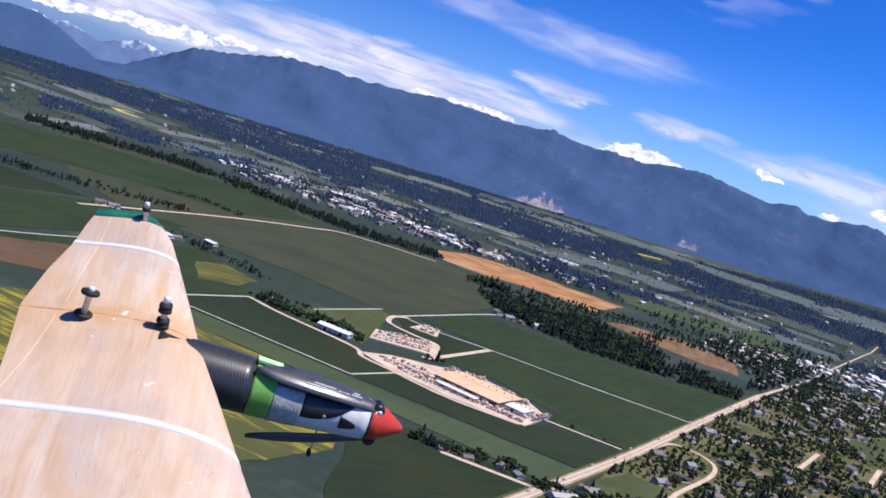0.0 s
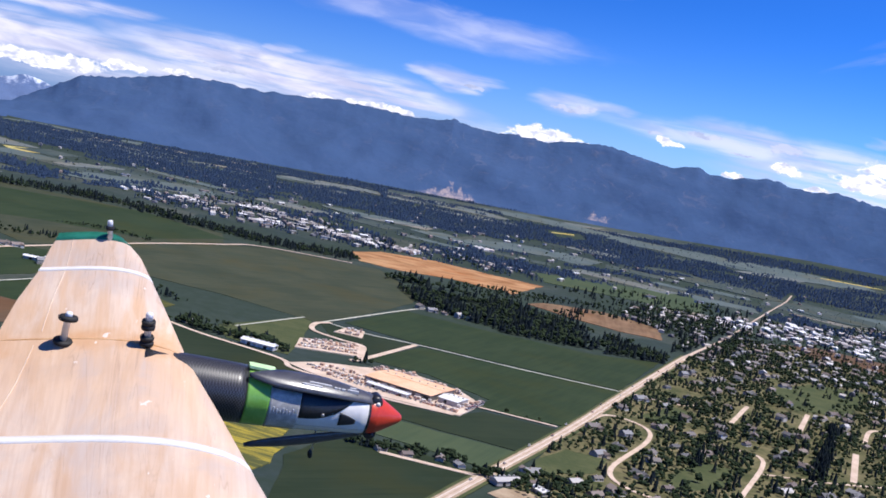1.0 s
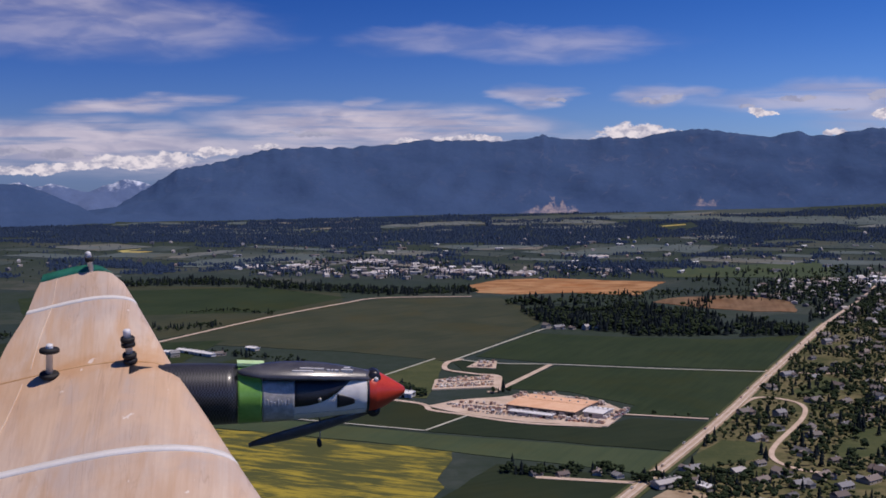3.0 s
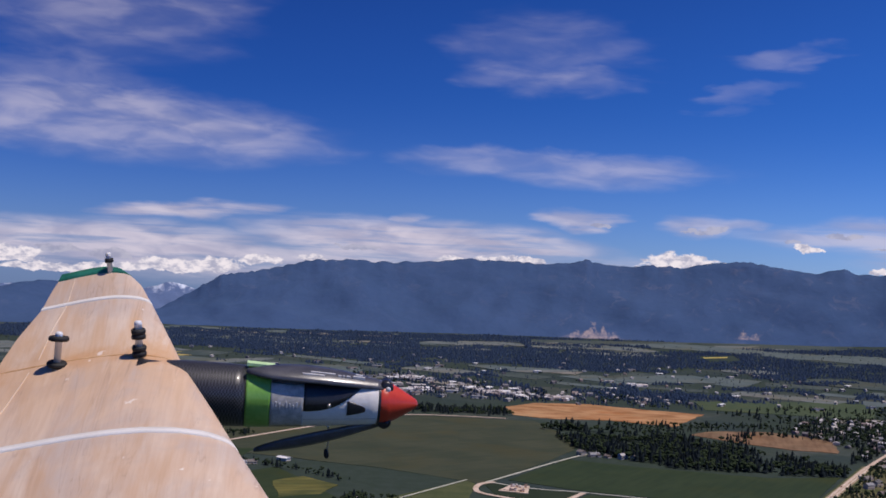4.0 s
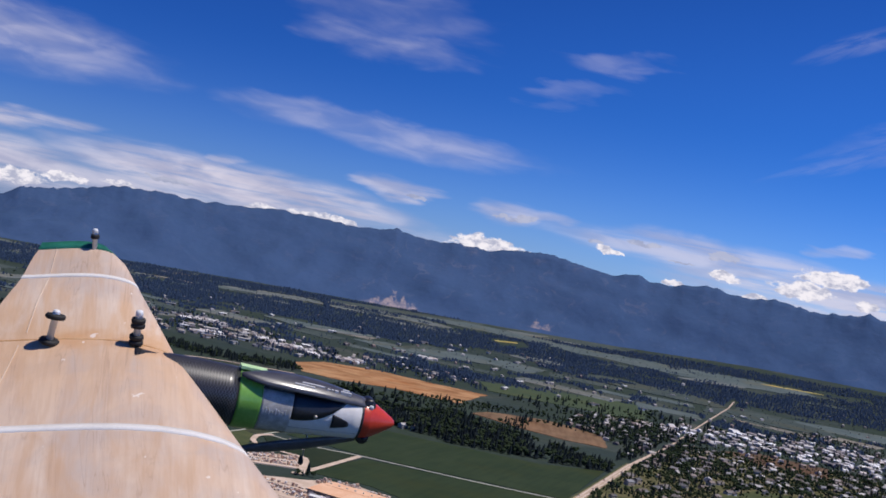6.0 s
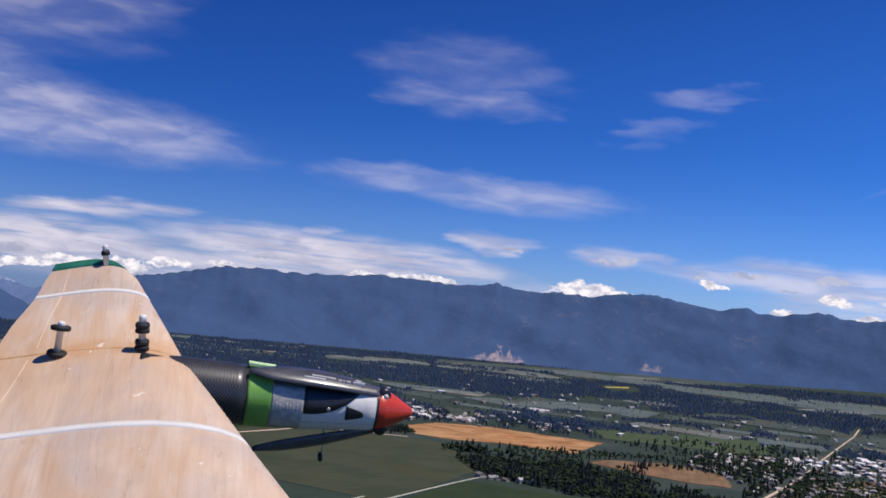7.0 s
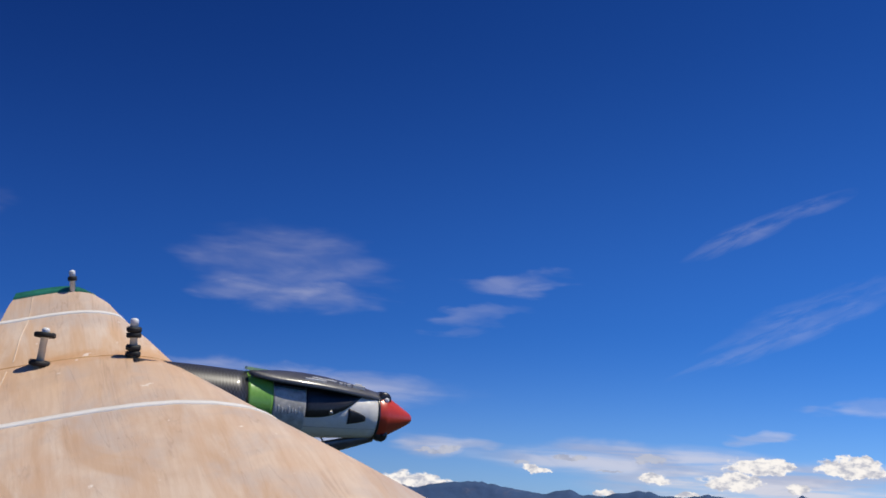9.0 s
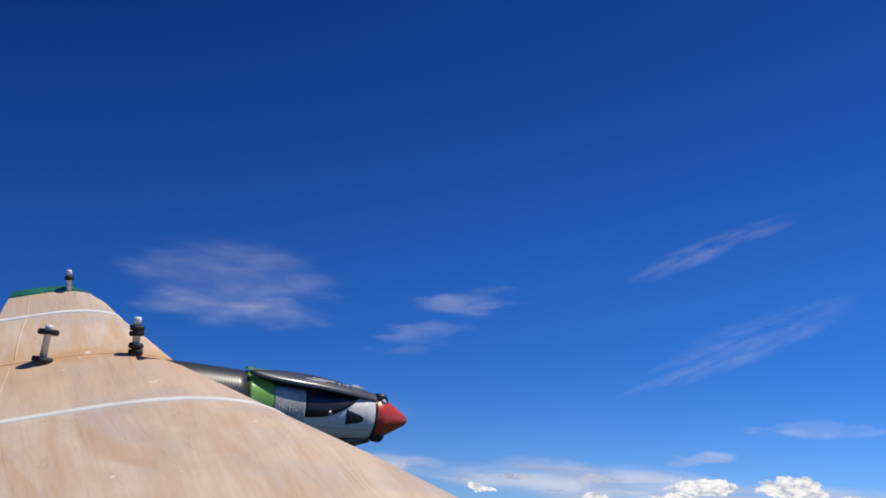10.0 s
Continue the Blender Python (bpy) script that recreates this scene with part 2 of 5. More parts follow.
def ground_look(k, co):
    cells = k.add("ShaderNodeTexVoronoi", feature="F1")
    k.put(cells.inputs["Vector"], k.vmath("MULTIPLY", co, (0.0036, 0.0065, 1)))
    cells.inputs["Scale"].default_value = 1.0
    # plot tones lean to blue: some distance haze is painted into the floor
    tone = k.ramp(k.vmath("DOT_PRODUCT", cells.outputs["Color"], (0.5, 0.3, 0.2)),
                  [(0.15, (0.030, 0.044, 0.046)), (0.4, (0.042, 0.057, 0.057)), (0.6, (0.060, 0.073, 0.066)), (0.85, (0.100, 0.102, 0.088))])
    fine = k.noise(co, 0.06, 6, 0.65)
    big = k.noise(co, 0.004, 5)
    base = k.mix(k.step(big, 0.4, 0.62), (0.038, 0.053, 0.042), tone)
    return k.mix(k.step(fine, 0.35, 0.7), k.mix(0.5, base, (0.02, 0.035, 0.02)), base), fine, 0.4


def range_look(k, co):
    """Conifer forest on the slopes, tinted blue for distance haze, with rock gullies and two quarried faces above the
    foot.
    """
    n2 = k.noise(co, 0.06, 5, 0.6)
    sep = k.add("ShaderNodeSeparateXYZ")
    k.put(sep.inputs[0], co)
    x, y, z = sep.outputs
    az = k.math("DEGREES", k.math("ARCTAN2", x, y))
    fall = k.add("ShaderNodeCombineXYZ")
    sway = k.math("MULTIPLY", k.math("SUBTRACT", k.noise(co, 0.0035, 4, 0.6), 0.5), 9.0)
    k.put(fall.inputs[0], k.math("ADD", k.math("MULTIPLY_ADD", z, 0.006, az), sway))
    k.put(fall.inputs[1], k.math("MULTIPLY", z, 0.011))
    gully = k.noise(fall.outputs[0], 0.75, 6, 0.6, 0.35)
    ribs = k.noise(fall.outputs[0], 2.6, 5, 0.65, 0.5)
    # the blue of these tones is aerial haze painted into the slopes
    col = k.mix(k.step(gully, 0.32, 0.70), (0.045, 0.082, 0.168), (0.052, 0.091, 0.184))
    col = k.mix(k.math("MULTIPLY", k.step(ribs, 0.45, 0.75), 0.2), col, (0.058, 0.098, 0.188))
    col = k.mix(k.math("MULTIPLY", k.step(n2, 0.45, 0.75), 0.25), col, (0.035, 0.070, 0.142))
    # bare rock among the trees, most of it above the quarries, hazed blue as well
    bare = k.math("MULTIPLY", k.step(k.noise(fall.outputs[0], 1.7, 6, 0.68, 0.6), 0.54, 0.70), k.math("MULTIPLY", k.step(az, 4, 11, 0.4, 1.0), k.step(az, 18, 26, 1.0, 0.35)))
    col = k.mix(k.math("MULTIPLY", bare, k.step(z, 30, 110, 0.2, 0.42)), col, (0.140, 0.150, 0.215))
    # quarried faces: heading, half width, foot, lowest and highest rim
    for a, w, foot, lip, peak in ((8.4, 2.3, 26, 20, 52), (15.7, 0.9, 54, 10, 46)):
        u = k.math("DIVIDE", k.math("SUBTRACT", az, a), w)
        bell = k.math("SUBTRACT", 1.0, k.math("MULTIPLY", u, u), clamp=True)
        comb = k.add("ShaderNodeCombineXYZ")
        k.put(comb.inputs[0], k.math("MULTIPLY", az, 1.0))
        k.put(comb.inputs[1], k.math("MULTIPLY", z, 0.01))
        fingers = k.step(k.noise(comb.outputs[0], 2.0, 4, 0.6), 0.40, 0.68)
        rim = k.math("MULTIPLY", k.math("MULTIPLY", bell, bell), k.math("MULTIPLY_ADD", fingers, peak, lip))
        up = k.math("SUBTRACT", z, foot)
        m = k.math("MULTIPLY", k.step(k.math("SUBTRACT", rim, up), 0.0, 26.0), k.step(up, -4.0, 2.0))
        col = k.mix(k.math("MULTIPLY", m, k.math("MULTIPLY_ADD", k.step(n2, 0.35, 0.65), 0.5, 0.3)), col, (0.42, 0.335, 0.315))
    # thin bare rock below the crest, with the same haze tint
    rock = k.math("MULTIPLY", k.step(k.noise(co, 0.011, 6, 0.65, 0.4), 0.56, 0.70), k.step(z, 150, 290))
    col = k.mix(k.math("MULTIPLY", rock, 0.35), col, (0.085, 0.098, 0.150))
    relief = k.math("ADD", k.noise(co, 0.0032, 4, 0.45), k.math("MULTIPLY", n2, 0.03))
    return col, relief, 45.0


def snow_look(k, co):
    n = k.noise(co, 0.03, 7, 0.65)
    sep = k.add("ShaderNodeSeparateXYZ")
    k.put(sep.inputs[0], co)
    h = k.math("ADD", sep.outputs[2], k.math("MULTIPLY", n, 90.0))
    patches = k.math("MULTIPLY", k.step(h, 140, 175), k.step(k.noise(co, 0.018, 5, 0.6, 0.6), 0.42, 0.58))
    # rock and snow are both coloured towards blue to paint in the haze
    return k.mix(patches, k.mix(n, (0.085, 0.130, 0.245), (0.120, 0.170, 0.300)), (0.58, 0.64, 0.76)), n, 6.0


def wood_look(k, co):
    """Pale veneer: fine grain along the span, amber flames, a few smears."""
    rot = k.add("ShaderNodeVectorRotate", rotation_type="Z_AXIS")
    k.put(rot.inputs["Vector"], co)
    rot.inputs["Angle"].default_value = radians(-14)
    v = rot.outputs[0]
    along = k.noise(k.vmath("MULTIPLY", v, (190, 7, 40)), 1.0, 5, 0.6)
    flame = k.noise(k.vmath("MULTIPLY", v, (30, 4.5, 8)), 1.0, 5, 0.6, 0.8)
    blot = k.noise(co, 9.0, 5, 0.6, 0.5)
    sep = k.add("ShaderNodeSeparateXYZ")
    k.put(sep.inputs[0], co)
    middle = k.math("SUBTRACT", sep.outputs[1], 1.364)
    amber = k.math("MULTIPLY", k.step(k.math("ABSOLUTE", k.math("ADD", middle, k.math("MULTIPLY", k.math("SUBTRACT", flame, 0.5), 0.5))), 0.0, 0.16, 1.0, 0.0), 0.5)
    col = k.mix(k.step(flame, 0.30, 0.72), (0.62, 0.435, 0.305), (0.70, 0.565, 0.45))
    col = k.mix(k.math("MULTIPLY", k.step(blot, 0.42, 0.66), 0.7), col, (0.51, 0.43, 0.385))
    col = k.mix(amber, col, (0.66, 0.41, 0.22))
    col = k.mix(k.math("MULTIPLY", k.step(k.noise(k.vmath("MULTIPLY", v, (14, 3, 8)), 1.0, 4, 0.6, 1.2), 0.50, 0.70), 0.6), col, (0.56, 0.36, 0.22))
    col = k.mix(k.math("MULTIPLY", k.step(along, 0.42, 0.68), 0.26), col, (0.50, 0.32, 0.20))
    # glue stain along the middle joint, thin dark checks in the veneer, small pale scuffs
    stain = k.step(k.math("ABSOLUTE", k.math("ADD", middle, k.math("MULTIPLY", k.math("SUBTRACT", k.noise(co, 26.0, 4), 0.5), 0.07))), 0.004, 0.035, 1.0, 0.0)
    col = k.mix(k.math("MULTIPLY", stain, k.step(k.noise(co, 12.0, 3), 0.35, 0.65, 0.0, 0.7)), col, (0.56, 0.29, 0.12))
    check = k.noise(k.vmath("MULTIPLY", v, (34, 1.6, 6)), 1.0, 3, 0.5, 1.6)
    line = k.step(k.math("ABSOLUTE", k.math("SUBTRACT", check, 0.5)), 0.0, 0.014, 1.0, 0.0)
    col = k.mix(k.math("MULTIPLY", k.math("MULTIPLY", line, k.step(blot, 0.38, 0.60)), 0.36), col, (0.36, 0.23, 0.16))
    scuff = k.step(k.noise(k.vmath("MULTIPLY", co, (60, 35, 30)), 1.0, 3, 0.6), 0.70, 0.74)
    col = k.mix(k.math("MULTIPLY", scuff, 0.6), col, (0.88, 0.82, 0.76))
    return col, along, 0.0002


def carbon_look(k, co):
    c = k.add("ShaderNodeTexChecker")
    k.put(c.inputs["Vector"], k.vmath("MULTIPLY", co, (420, 420, 520)))
    c.inputs["Scale"].default_value = 1.0
    return k.mix(c.outputs["Fac"], (0.006, 0.006, 0.008), (0.060, 0.060, 0.066))


M = {}
M["ground"] = material("valley_floor", ground_look, 0.95, spec=0.1)
M["range"] = material("haze_tinted_forest_slope", range_look, 1.0, spec=0.0)
M["snow"] = material("haze_tinted_snowy_rock", snow_look, 1.0, spec=0.0)
M["olive"] = material("olive_crop", crop((0.035, 0.045, 0.026), (0.057, 0.063, 0.036), 52, 6), 0.9, spec=0.15)
M["green"] = material("green_crop", crop((0.020, 0.035, 0.014), (0.032, 0.048, 0.020), 30, 6), 0.9, spec=0.15)
M["deep"] = material("dark_green_crop", crop((0.017, 0.028, 0.013), (0.026, 0.037, 0.018), 62, 5), 0.9, spec=0.15)
M["pale"] = material("pale_green_crop", crop((0.046, 0.068, 0.034), (0.061, 0.084, 0.041), 28, 5), 0.9, spec=0.15)
M["canola"] = material("flowering_crop", canola_look, 0.9, spec=0.1)
M["tan"] = material("bare_soil", crop((0.23, 0.105, 0.042), (0.45, 0.255, 0.125), 80, 26, 0.02), 0.95, spec=0.1)
M["dry"] = material("dry_brown_soil", crop((0.13, 0.080, 0.046), (0.23, 0.145, 0.085), 15, 9), 0.95, spec=0.1)
M["shoulder"] = material("tan_road_shoulder", mottled((0.26, 0.19, 0.12), (0.42, 0.33, 0.23), 0.07), 0.95, spec=0.1)
M["mustard"] = material("weedy_crop", crop((0.048, 0.062, 0.024), (0.17, 0.15, 0.045), 70, 9), 0.9, spec=0.1)
M["shedwall"] = material("dark_shed_wall", mottled((0.09, 0.08, 0.075), (0.16, 0.14, 0.13), 0.3), 0.8)
M["brown"] = material("ploughed_soil", crop((0.085, 0.055, 0.035), (0.13, 0.085, 0.055), 40, 5), 0.95, spec=0.1)
M["yellow"] = material("yellow_crop", crop((0.34, 0.29, 0.09), (0.46, 0.40, 0.15), 10, 5), 0.9, spec=0.1)
M["meadow"] = material("meadow_grass", mottled((0.050, 0.066, 0.028), (0.085, 0.095, 0.042), 0.03), 0.95, spec=0.1)
M["gravel"] = material("pale_gravel", mottled((0.46, 0.35, 0.26), (0.64, 0.51, 0.41), 0.05), 0.95, spec=0.2)
# Far hay, pasture and grass: bluish distance haze is put into their colours.
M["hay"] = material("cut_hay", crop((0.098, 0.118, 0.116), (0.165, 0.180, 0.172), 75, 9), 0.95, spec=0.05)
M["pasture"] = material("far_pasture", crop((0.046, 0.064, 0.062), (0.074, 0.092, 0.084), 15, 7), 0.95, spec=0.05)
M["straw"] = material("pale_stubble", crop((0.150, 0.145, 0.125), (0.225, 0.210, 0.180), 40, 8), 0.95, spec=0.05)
M["hazed_grass"] = material("haze_tinted_grass", crop((0.072, 0.098, 0.100), (0.112, 0.138, 0.136), 60, 9), 0.95, spec=0.05)
M["asphalt"] = material("sun_bleached_asphalt", mottled((0.44, 0.33, 0.25), (0.58, 0.46, 0.37), 0.08), 0.9, spec=0.2)
M["paint"] = material("road_paint", mottled((0.70, 0.68, 0.62), (0.80, 0.78, 0.72), 0.5), 0.7)
M["wood"] = material("wing_veneer", wood_look, 0.5, coat=0.08, spec=0.3)
M["chalk"] = material("pale_field_track", mottled((0.34, 0.34, 0.27), (0.52, 0.51, 0.43), 0.06), 0.95, spec=0.1)
M["tape"] = material("white_tape", mottled((0.70, 0.67, 0.63), (0.80, 0.78, 0.75), 30), 0.55)
M["glue"] = material("amber_glue", mottled((0.50, 0.26, 0.10), (0.68, 0.44, 0.24), 40), 0.4)
M["seam"] = material("seam_filler", mottled((0.60, 0.50, 0.40), (0.72, 0.62, 0.52), 40), 0.6)
M["teal"] = material("green_tape", mottled((0.012, 0.105, 0.072), (0.03, 0.20, 0.135), 25), 0.35)
M["lime"] = material("lime_paint", mottled((0.15, 0.36, 0.05), (0.22, 0.45, 0.085), 30), 0.35, coat=0.3)
M["carbon"] = material("carbon_weave", carbon_look, 0.4, coat=0.2)
M["black"] = material("black_plastic", mottled((0.010, 0.010, 0.013), (0.026, 0.026, 0.030), 40), 0.35)
# black plastic lightened in its colour to stand for sky light on the blade
M["blade"] = material("lit_tone_blade_plastic", mottled((0.045, 0.045, 0.052), (0.085, 0.085, 0.095), 60), 0.3, coat=0.4)
M["mint"] = material("mint_tape", mottled((0.45, 0.68, 0.33), (0.55, 0.76, 0.42), 60), 0.5)
M["rubber"] = material("black_rubber", mottled((0.006, 0.006, 0.006), (0.016, 0.016, 0.016), 90), 0.7)
M["silver"] = material("silver_grey_paint", mottled((0.66, 0.64, 0.60), (0.76, 0.74, 0.70), 18), 0.42, coat=0.15)
M["grey"] = material("scuffed_grey_film", mottled((0.30, 0.29, 0.27), (0.56, 0.54, 0.51), 150), 0.6)
M["red"] = material("red_anodised", mottled((0.50, 0.034, 0.012), (0.60, 0.052, 0.020), 30), 0.36, coat=0.25)
M["nylon"] = material("white_nylon", mottled((0.66, 0.66, 0.66), (0.78, 0.78, 0.78), 60), 0.4)
M["brass"] = material("dull_steel", mottled((0.45, 0.42, 0.38), (0.6, 0.56, 0.5), 80), 0.35, 0.9)
M["mark"] = material("light_print", mottled((0.36, 0.36, 0.37), (0.52, 0.52, 0.53), 60), 0.6)


def leafy(a, b):
    def build(k, co):
        r = k.add("ShaderNodeNewGeometry").outputs["Random Per Island"]
        return k.mix(k.math("MULTIPLY", k.math("ADD", r, k.noise(co, 0.5, 3)), 0.5), a, b)
    return build


M["conifer"] = material("conifer_needles", leafy((0.008, 0.014, 0.016), (0.016, 0.023, 0.025)), 0.9, spec=0.1)
M["leaf"] = material("broad_leaves", leafy((0.012, 0.024, 0.012), (0.034, 0.047, 0.021)), 0.9, spec=0.1)
# conifer colour made paler and bluer: distance haze painted onto the far trees
M["farwood"] = material("haze_tinted_conifers", leafy((0.021, 0.037, 0.070), (0.036, 0.058, 0.102)), 0.95, spec=0.05)
M["bark"] = material("bark", mottled((0.06, 0.045, 0.03), (0.11, 0.085, 0.06), 2), 0.95)


def varied(cols):
    """A colour for each object or each island of a mesh, out of a few."""
    def build(k, co):
        r = k.math("FRACT", k.math("ADD", k.add("ShaderNodeObjectInfo").outputs["Random"], k.add("ShaderNodeNewGeometry").outputs["Random Per Island"]))
        n = k.noise(co, 0.9, 4)
        c = k.ramp(r, [(i / len(cols), c) for i, c in enumerate(cols)])
        c.node.color_ramp.interpolation = "CONSTANT"
        return k.mix(k.math("MULTIPLY", n, 0.35), c, (0.1, 0.09, 0.08))
    return build


def single(cols):
    def build(k, co):
        c = k.ramp(k.add("ShaderNodeObjectInfo").outputs["Random"], [(i / len(cols), c) for i, c in enumerate(cols)])
        c.node.color_ramp.interpolation = "CONSTANT"
        return k.mix(k.math("MULTIPLY", k.noise(co, 0.9, 4), 0.3), c, (0.1, 0.09, 0.08))
    return build


M["roof"] = material("house_roofing", single([(0.10, 0.10, 0.105), (0.17, 0.15, 0.14), (0.24, 0.24, 0.25), (0.14, 0.11, 0.10), (0.46, 0.44, 0.43), (0.22, 0.18, 0.16)]), 0.85)
M["siding"] = material("house_siding", single([(0.62, 0.58, 0.52), (0.45, 0.40, 0.33), (0.70, 0.68, 0.64), (0.38, 0.36, 0.34), (0.52, 0.44, 0.36)]), 0.8)
M["metalroof"] = material("white_sheet_roof", mottled((0.70, 0.69, 0.67), (0.82, 0.81, 0.79), 0.15), 0.5)
M["tanroof"] = material("tan_sheet_roof", mottled((0.70, 0.38, 0.21), (0.82, 0.53, 0.34), 0.08), 0.7)
M["wallgrey"] = material("grey_sheet_wall", mottled((0.35, 0.33, 0.31), (0.48, 0.46, 0.43), 0.3), 0.7)
M["car"] = material("car_paint", single([(0.75, 0.74, 0.72), (0.55, 0.40, 0.33), (0.48, 0.09, 0.06), (0.58, 0.57, 0.55), (0.16, 0.16, 0.19), (0.80, 0.77, 0.70)]), 0.3, coat=0.5)
M["glass"] = material("dark_window", lambda k, co: (0.02, 0.025, 0.03), 0.1)
M["faraway"] = material("far_buildings", varied([(0.55, 0.53, 0.52), (0.20, 0.20, 0.22), (0.34, 0.31, 0.29), (0.15, 0.14, 0.15), (0.50, 0.46, 0.43), (0.26, 0.20, 0.18)]), 0.7)
M["palebuild"] = material("pale_works_roofs", varied([(0.74, 0.72, 0.72), (0.64, 0.56, 0.53), (0.52, 0.49, 0.49), (0.78, 0.77, 0.76), (0.34, 0.30, 0.29)]), 0.7)
M["townsoil"] = material("dry_garden_ground", mottled((0.055, 0.066, 0.026), (0.175, 0.15, 0.078), 0.022, 0.12, 0.16), 0.95, spec=0.1)
M["stock"] = material("stacked_goods", varied([(0.72, 0.63, 0.55), (0.62, 0.40, 0.27), (0.38, 0.24, 0.18), (0.78, 0.75, 0.72), (0.30, 0.24, 0.22), (0.68, 0.52, 0.42)]), 0.8)


# ---- builders ----
BENCH = [(-20, 0), (-5, 6), (5, 22), (12, 30), (18, 43), (25, 76), (32, 90), (60, 95)]


def curve_at(points, a):
    if a <= points[0][0]:
        return points[0][1]
    for (a0, e0), (a1, e1) in zip(points, points[1:]):
        if a <= a1:
            t = (a - a0) / (a1 - a0)
            return e0 + (e1 - e0) * t
    return points[-1][1]


def hill(x, y):
    """Raises the valley floor towards the foot of the range, to fit the camera's view."""
    t = (math.hypot(x, y) - 3300) / 950
    return 0.0 if t <= 0 else min(t, 1.0) * curve_at(BENCH, math.degrees(math.atan2(x, y)))


def mesh_of(name, bm):
    me = bpy.data.meshes.new(name)
    bm.to_mesh(me)
    bm.free()
    return me


def part(name, bm, mat, parent, label="", smooth=False, pose_at=None):
    ob = new(name, mesh_of(name, bm))
    ob.data.materials.append(M[mat])
    if smooth:
        ob.data.polygons.foreach_set("use_smooth", [True] * len(ob.data.polygons))
    if parent:
        ob.parent = parent
    if pose_at:
        ob.matrix_basis = pose_at
    return tagged(ob, label)


def raw(name, verts, faces, mat, parent=None, label="", smooth=False):
    me = bpy.data.meshes.new(name)
    me.from_pydata(verts, [], faces)
    me.materials.append(M[mat])
    if smooth:
        me.polygons.foreach_set("use_smooth", [True] * len(me.polygons))
    ob = new(name, me)
    if parent:
        ob.parent = parent
    return tagged(ob, label)


def uneven(outline, much, piece=22.0):
    """The same outline with its long sides broken up and wandering a little."""
    out = []
    for (x0, y0), (x1, y1) in zip(outline, outline[1:] + outline[:1]):
        n = max(1, int(math.dist((x0, y0), (x1, y1)) / piece))
        for i in range(n):
            t = i / n
            x, y = x0 + (x1 - x0) * t, y0 + (y1 - y0) * t
            out.append((x + much * noise.noise((x * 0.03, y * 0.03, 1)), y + much * noise.noise((x * 0.03, y * 0.03, 5))))
    return out


def slab(name, outline, z0, z1, mat, label, category, kind="structure", parent=None, ragged=0.0):
    """A flat plate with the given outline, from z0 up to z1."""
    outline = uneven(list(outline), ragged) if ragged else outline
    bm = bmesh.new()
    low = [bm.verts.new((x, y, z0 + hill(x, y))) for x, y in outline]
    top = [bm.verts.new((x, y, z1 + hill(x, y) * 1.01)) for x, y in outline]
    bm.faces.new(top)
    n = len(top)
    for i in range(n):
        bm.faces.new((low[i], low[(i + 1) % n], top[(i + 1) % n], top[i]))
    bmesh.ops.recalc_face_normals(bm, faces=bm.faces)
    ob = part(name, bm, mat, parent)
    return tagged(ob, label, category, kind=kind)


def smooth_line(points, steps=6):
    """A soft line through the points (Catmull-Rom)."""
    p = [Vector(q) for q in points]
    p = [2 * p[0] - p[1], *p, 2 * p[-1] - p[-2]]
    out = []
    for i in range(1, len(p) - 2):
        a, b, c, d = p[i - 1:i + 3]
        for j in range(steps):
            t = j / steps
            out.append(0.5 * (2 * b + (c - a) * t + (2 * a - 5 * b + 4 * c - d) * t * t + (3 * b - a - 3 * c + d) * t ** 3))
    return out + [p[-2]]


def lane(name, points, width, z, mat, label, category="road", parent=None, soft=True, offset=0.0, thin=0.0):
    """A road or path along a line, with a slightly wandering edge and a real thickness; thin: how much narrower it is beyond the fields."""
    line = smooth_line(points) if soft else [Vector(q) for q in points]
    verts, faces = [], []
    for i, q in enumerate(line):
        d = (line[min(i + 1, len(line) - 1)] - line[max(i - 1, 0)]).normalized()
        n = Vector((-d.y, d.x))
        w = width / 2 * (1 + 0.08 * noise.noise((q.x * 0.05, q.y * 0.05, 3))) * (1 - thin * min(max((q.length - 1800) / 250, 0), 1))
        for s, zz in ((-1, z - 0.3), (-1, z), (1, z), (1, z - 0.3)):
            e = q + n * (s * w + offset)
            verts.append((e.x, e.y, zz + hill(e.x, e.y) * 1.01))
        if i:
            a, b = 4 * (i - 1), 4 * i
            faces += [(a + j, b + j, b + j + 1, a + j + 1) for j in range(3)]
    ob = raw(name, verts, faces, mat, parent)
    return ob if parent else tagged(ob, label, category, kind="structure")


def box(bm, x0, x1, y0, y1, z0, z1):
    v = [bm.verts.new((x, y, z)) for z in (z0, z1) for x, y in ((x0, y0), (x1, y0), (x1, y1), (x0, y1))]
    for f in ((3, 2, 1, 0), (4, 5, 6, 7), (0, 1, 5, 4), (1, 2, 6, 5), (2, 3, 7, 6), (3, 0, 4, 7)):
        bm.faces.new([v[i] for i in f])
    return v


def gable(bm, x0, x1, y0, y1, z0, z1, over=0.5):
    """A pitched roof with eaves, its ridge along x."""
    x0, x1, y0, y1 = x0 - over, x1 + over, y0 - over, y1 + over
    ym = (y0 + y1) / 2
    a = [bm.verts.new(p) for p in ((x0, y0, z0), (x1, y0, z0), (x1, y1, z0), (x0, y1, z0), (x0, ym, z1), (x1, ym, z1))]
    for f in ((0, 1, 5, 4), (2, 3, 4, 5), (3, 0, 4), (1, 2, 5), (3, 2, 1, 0)):
        bm.faces.new([a[i] for i in f])


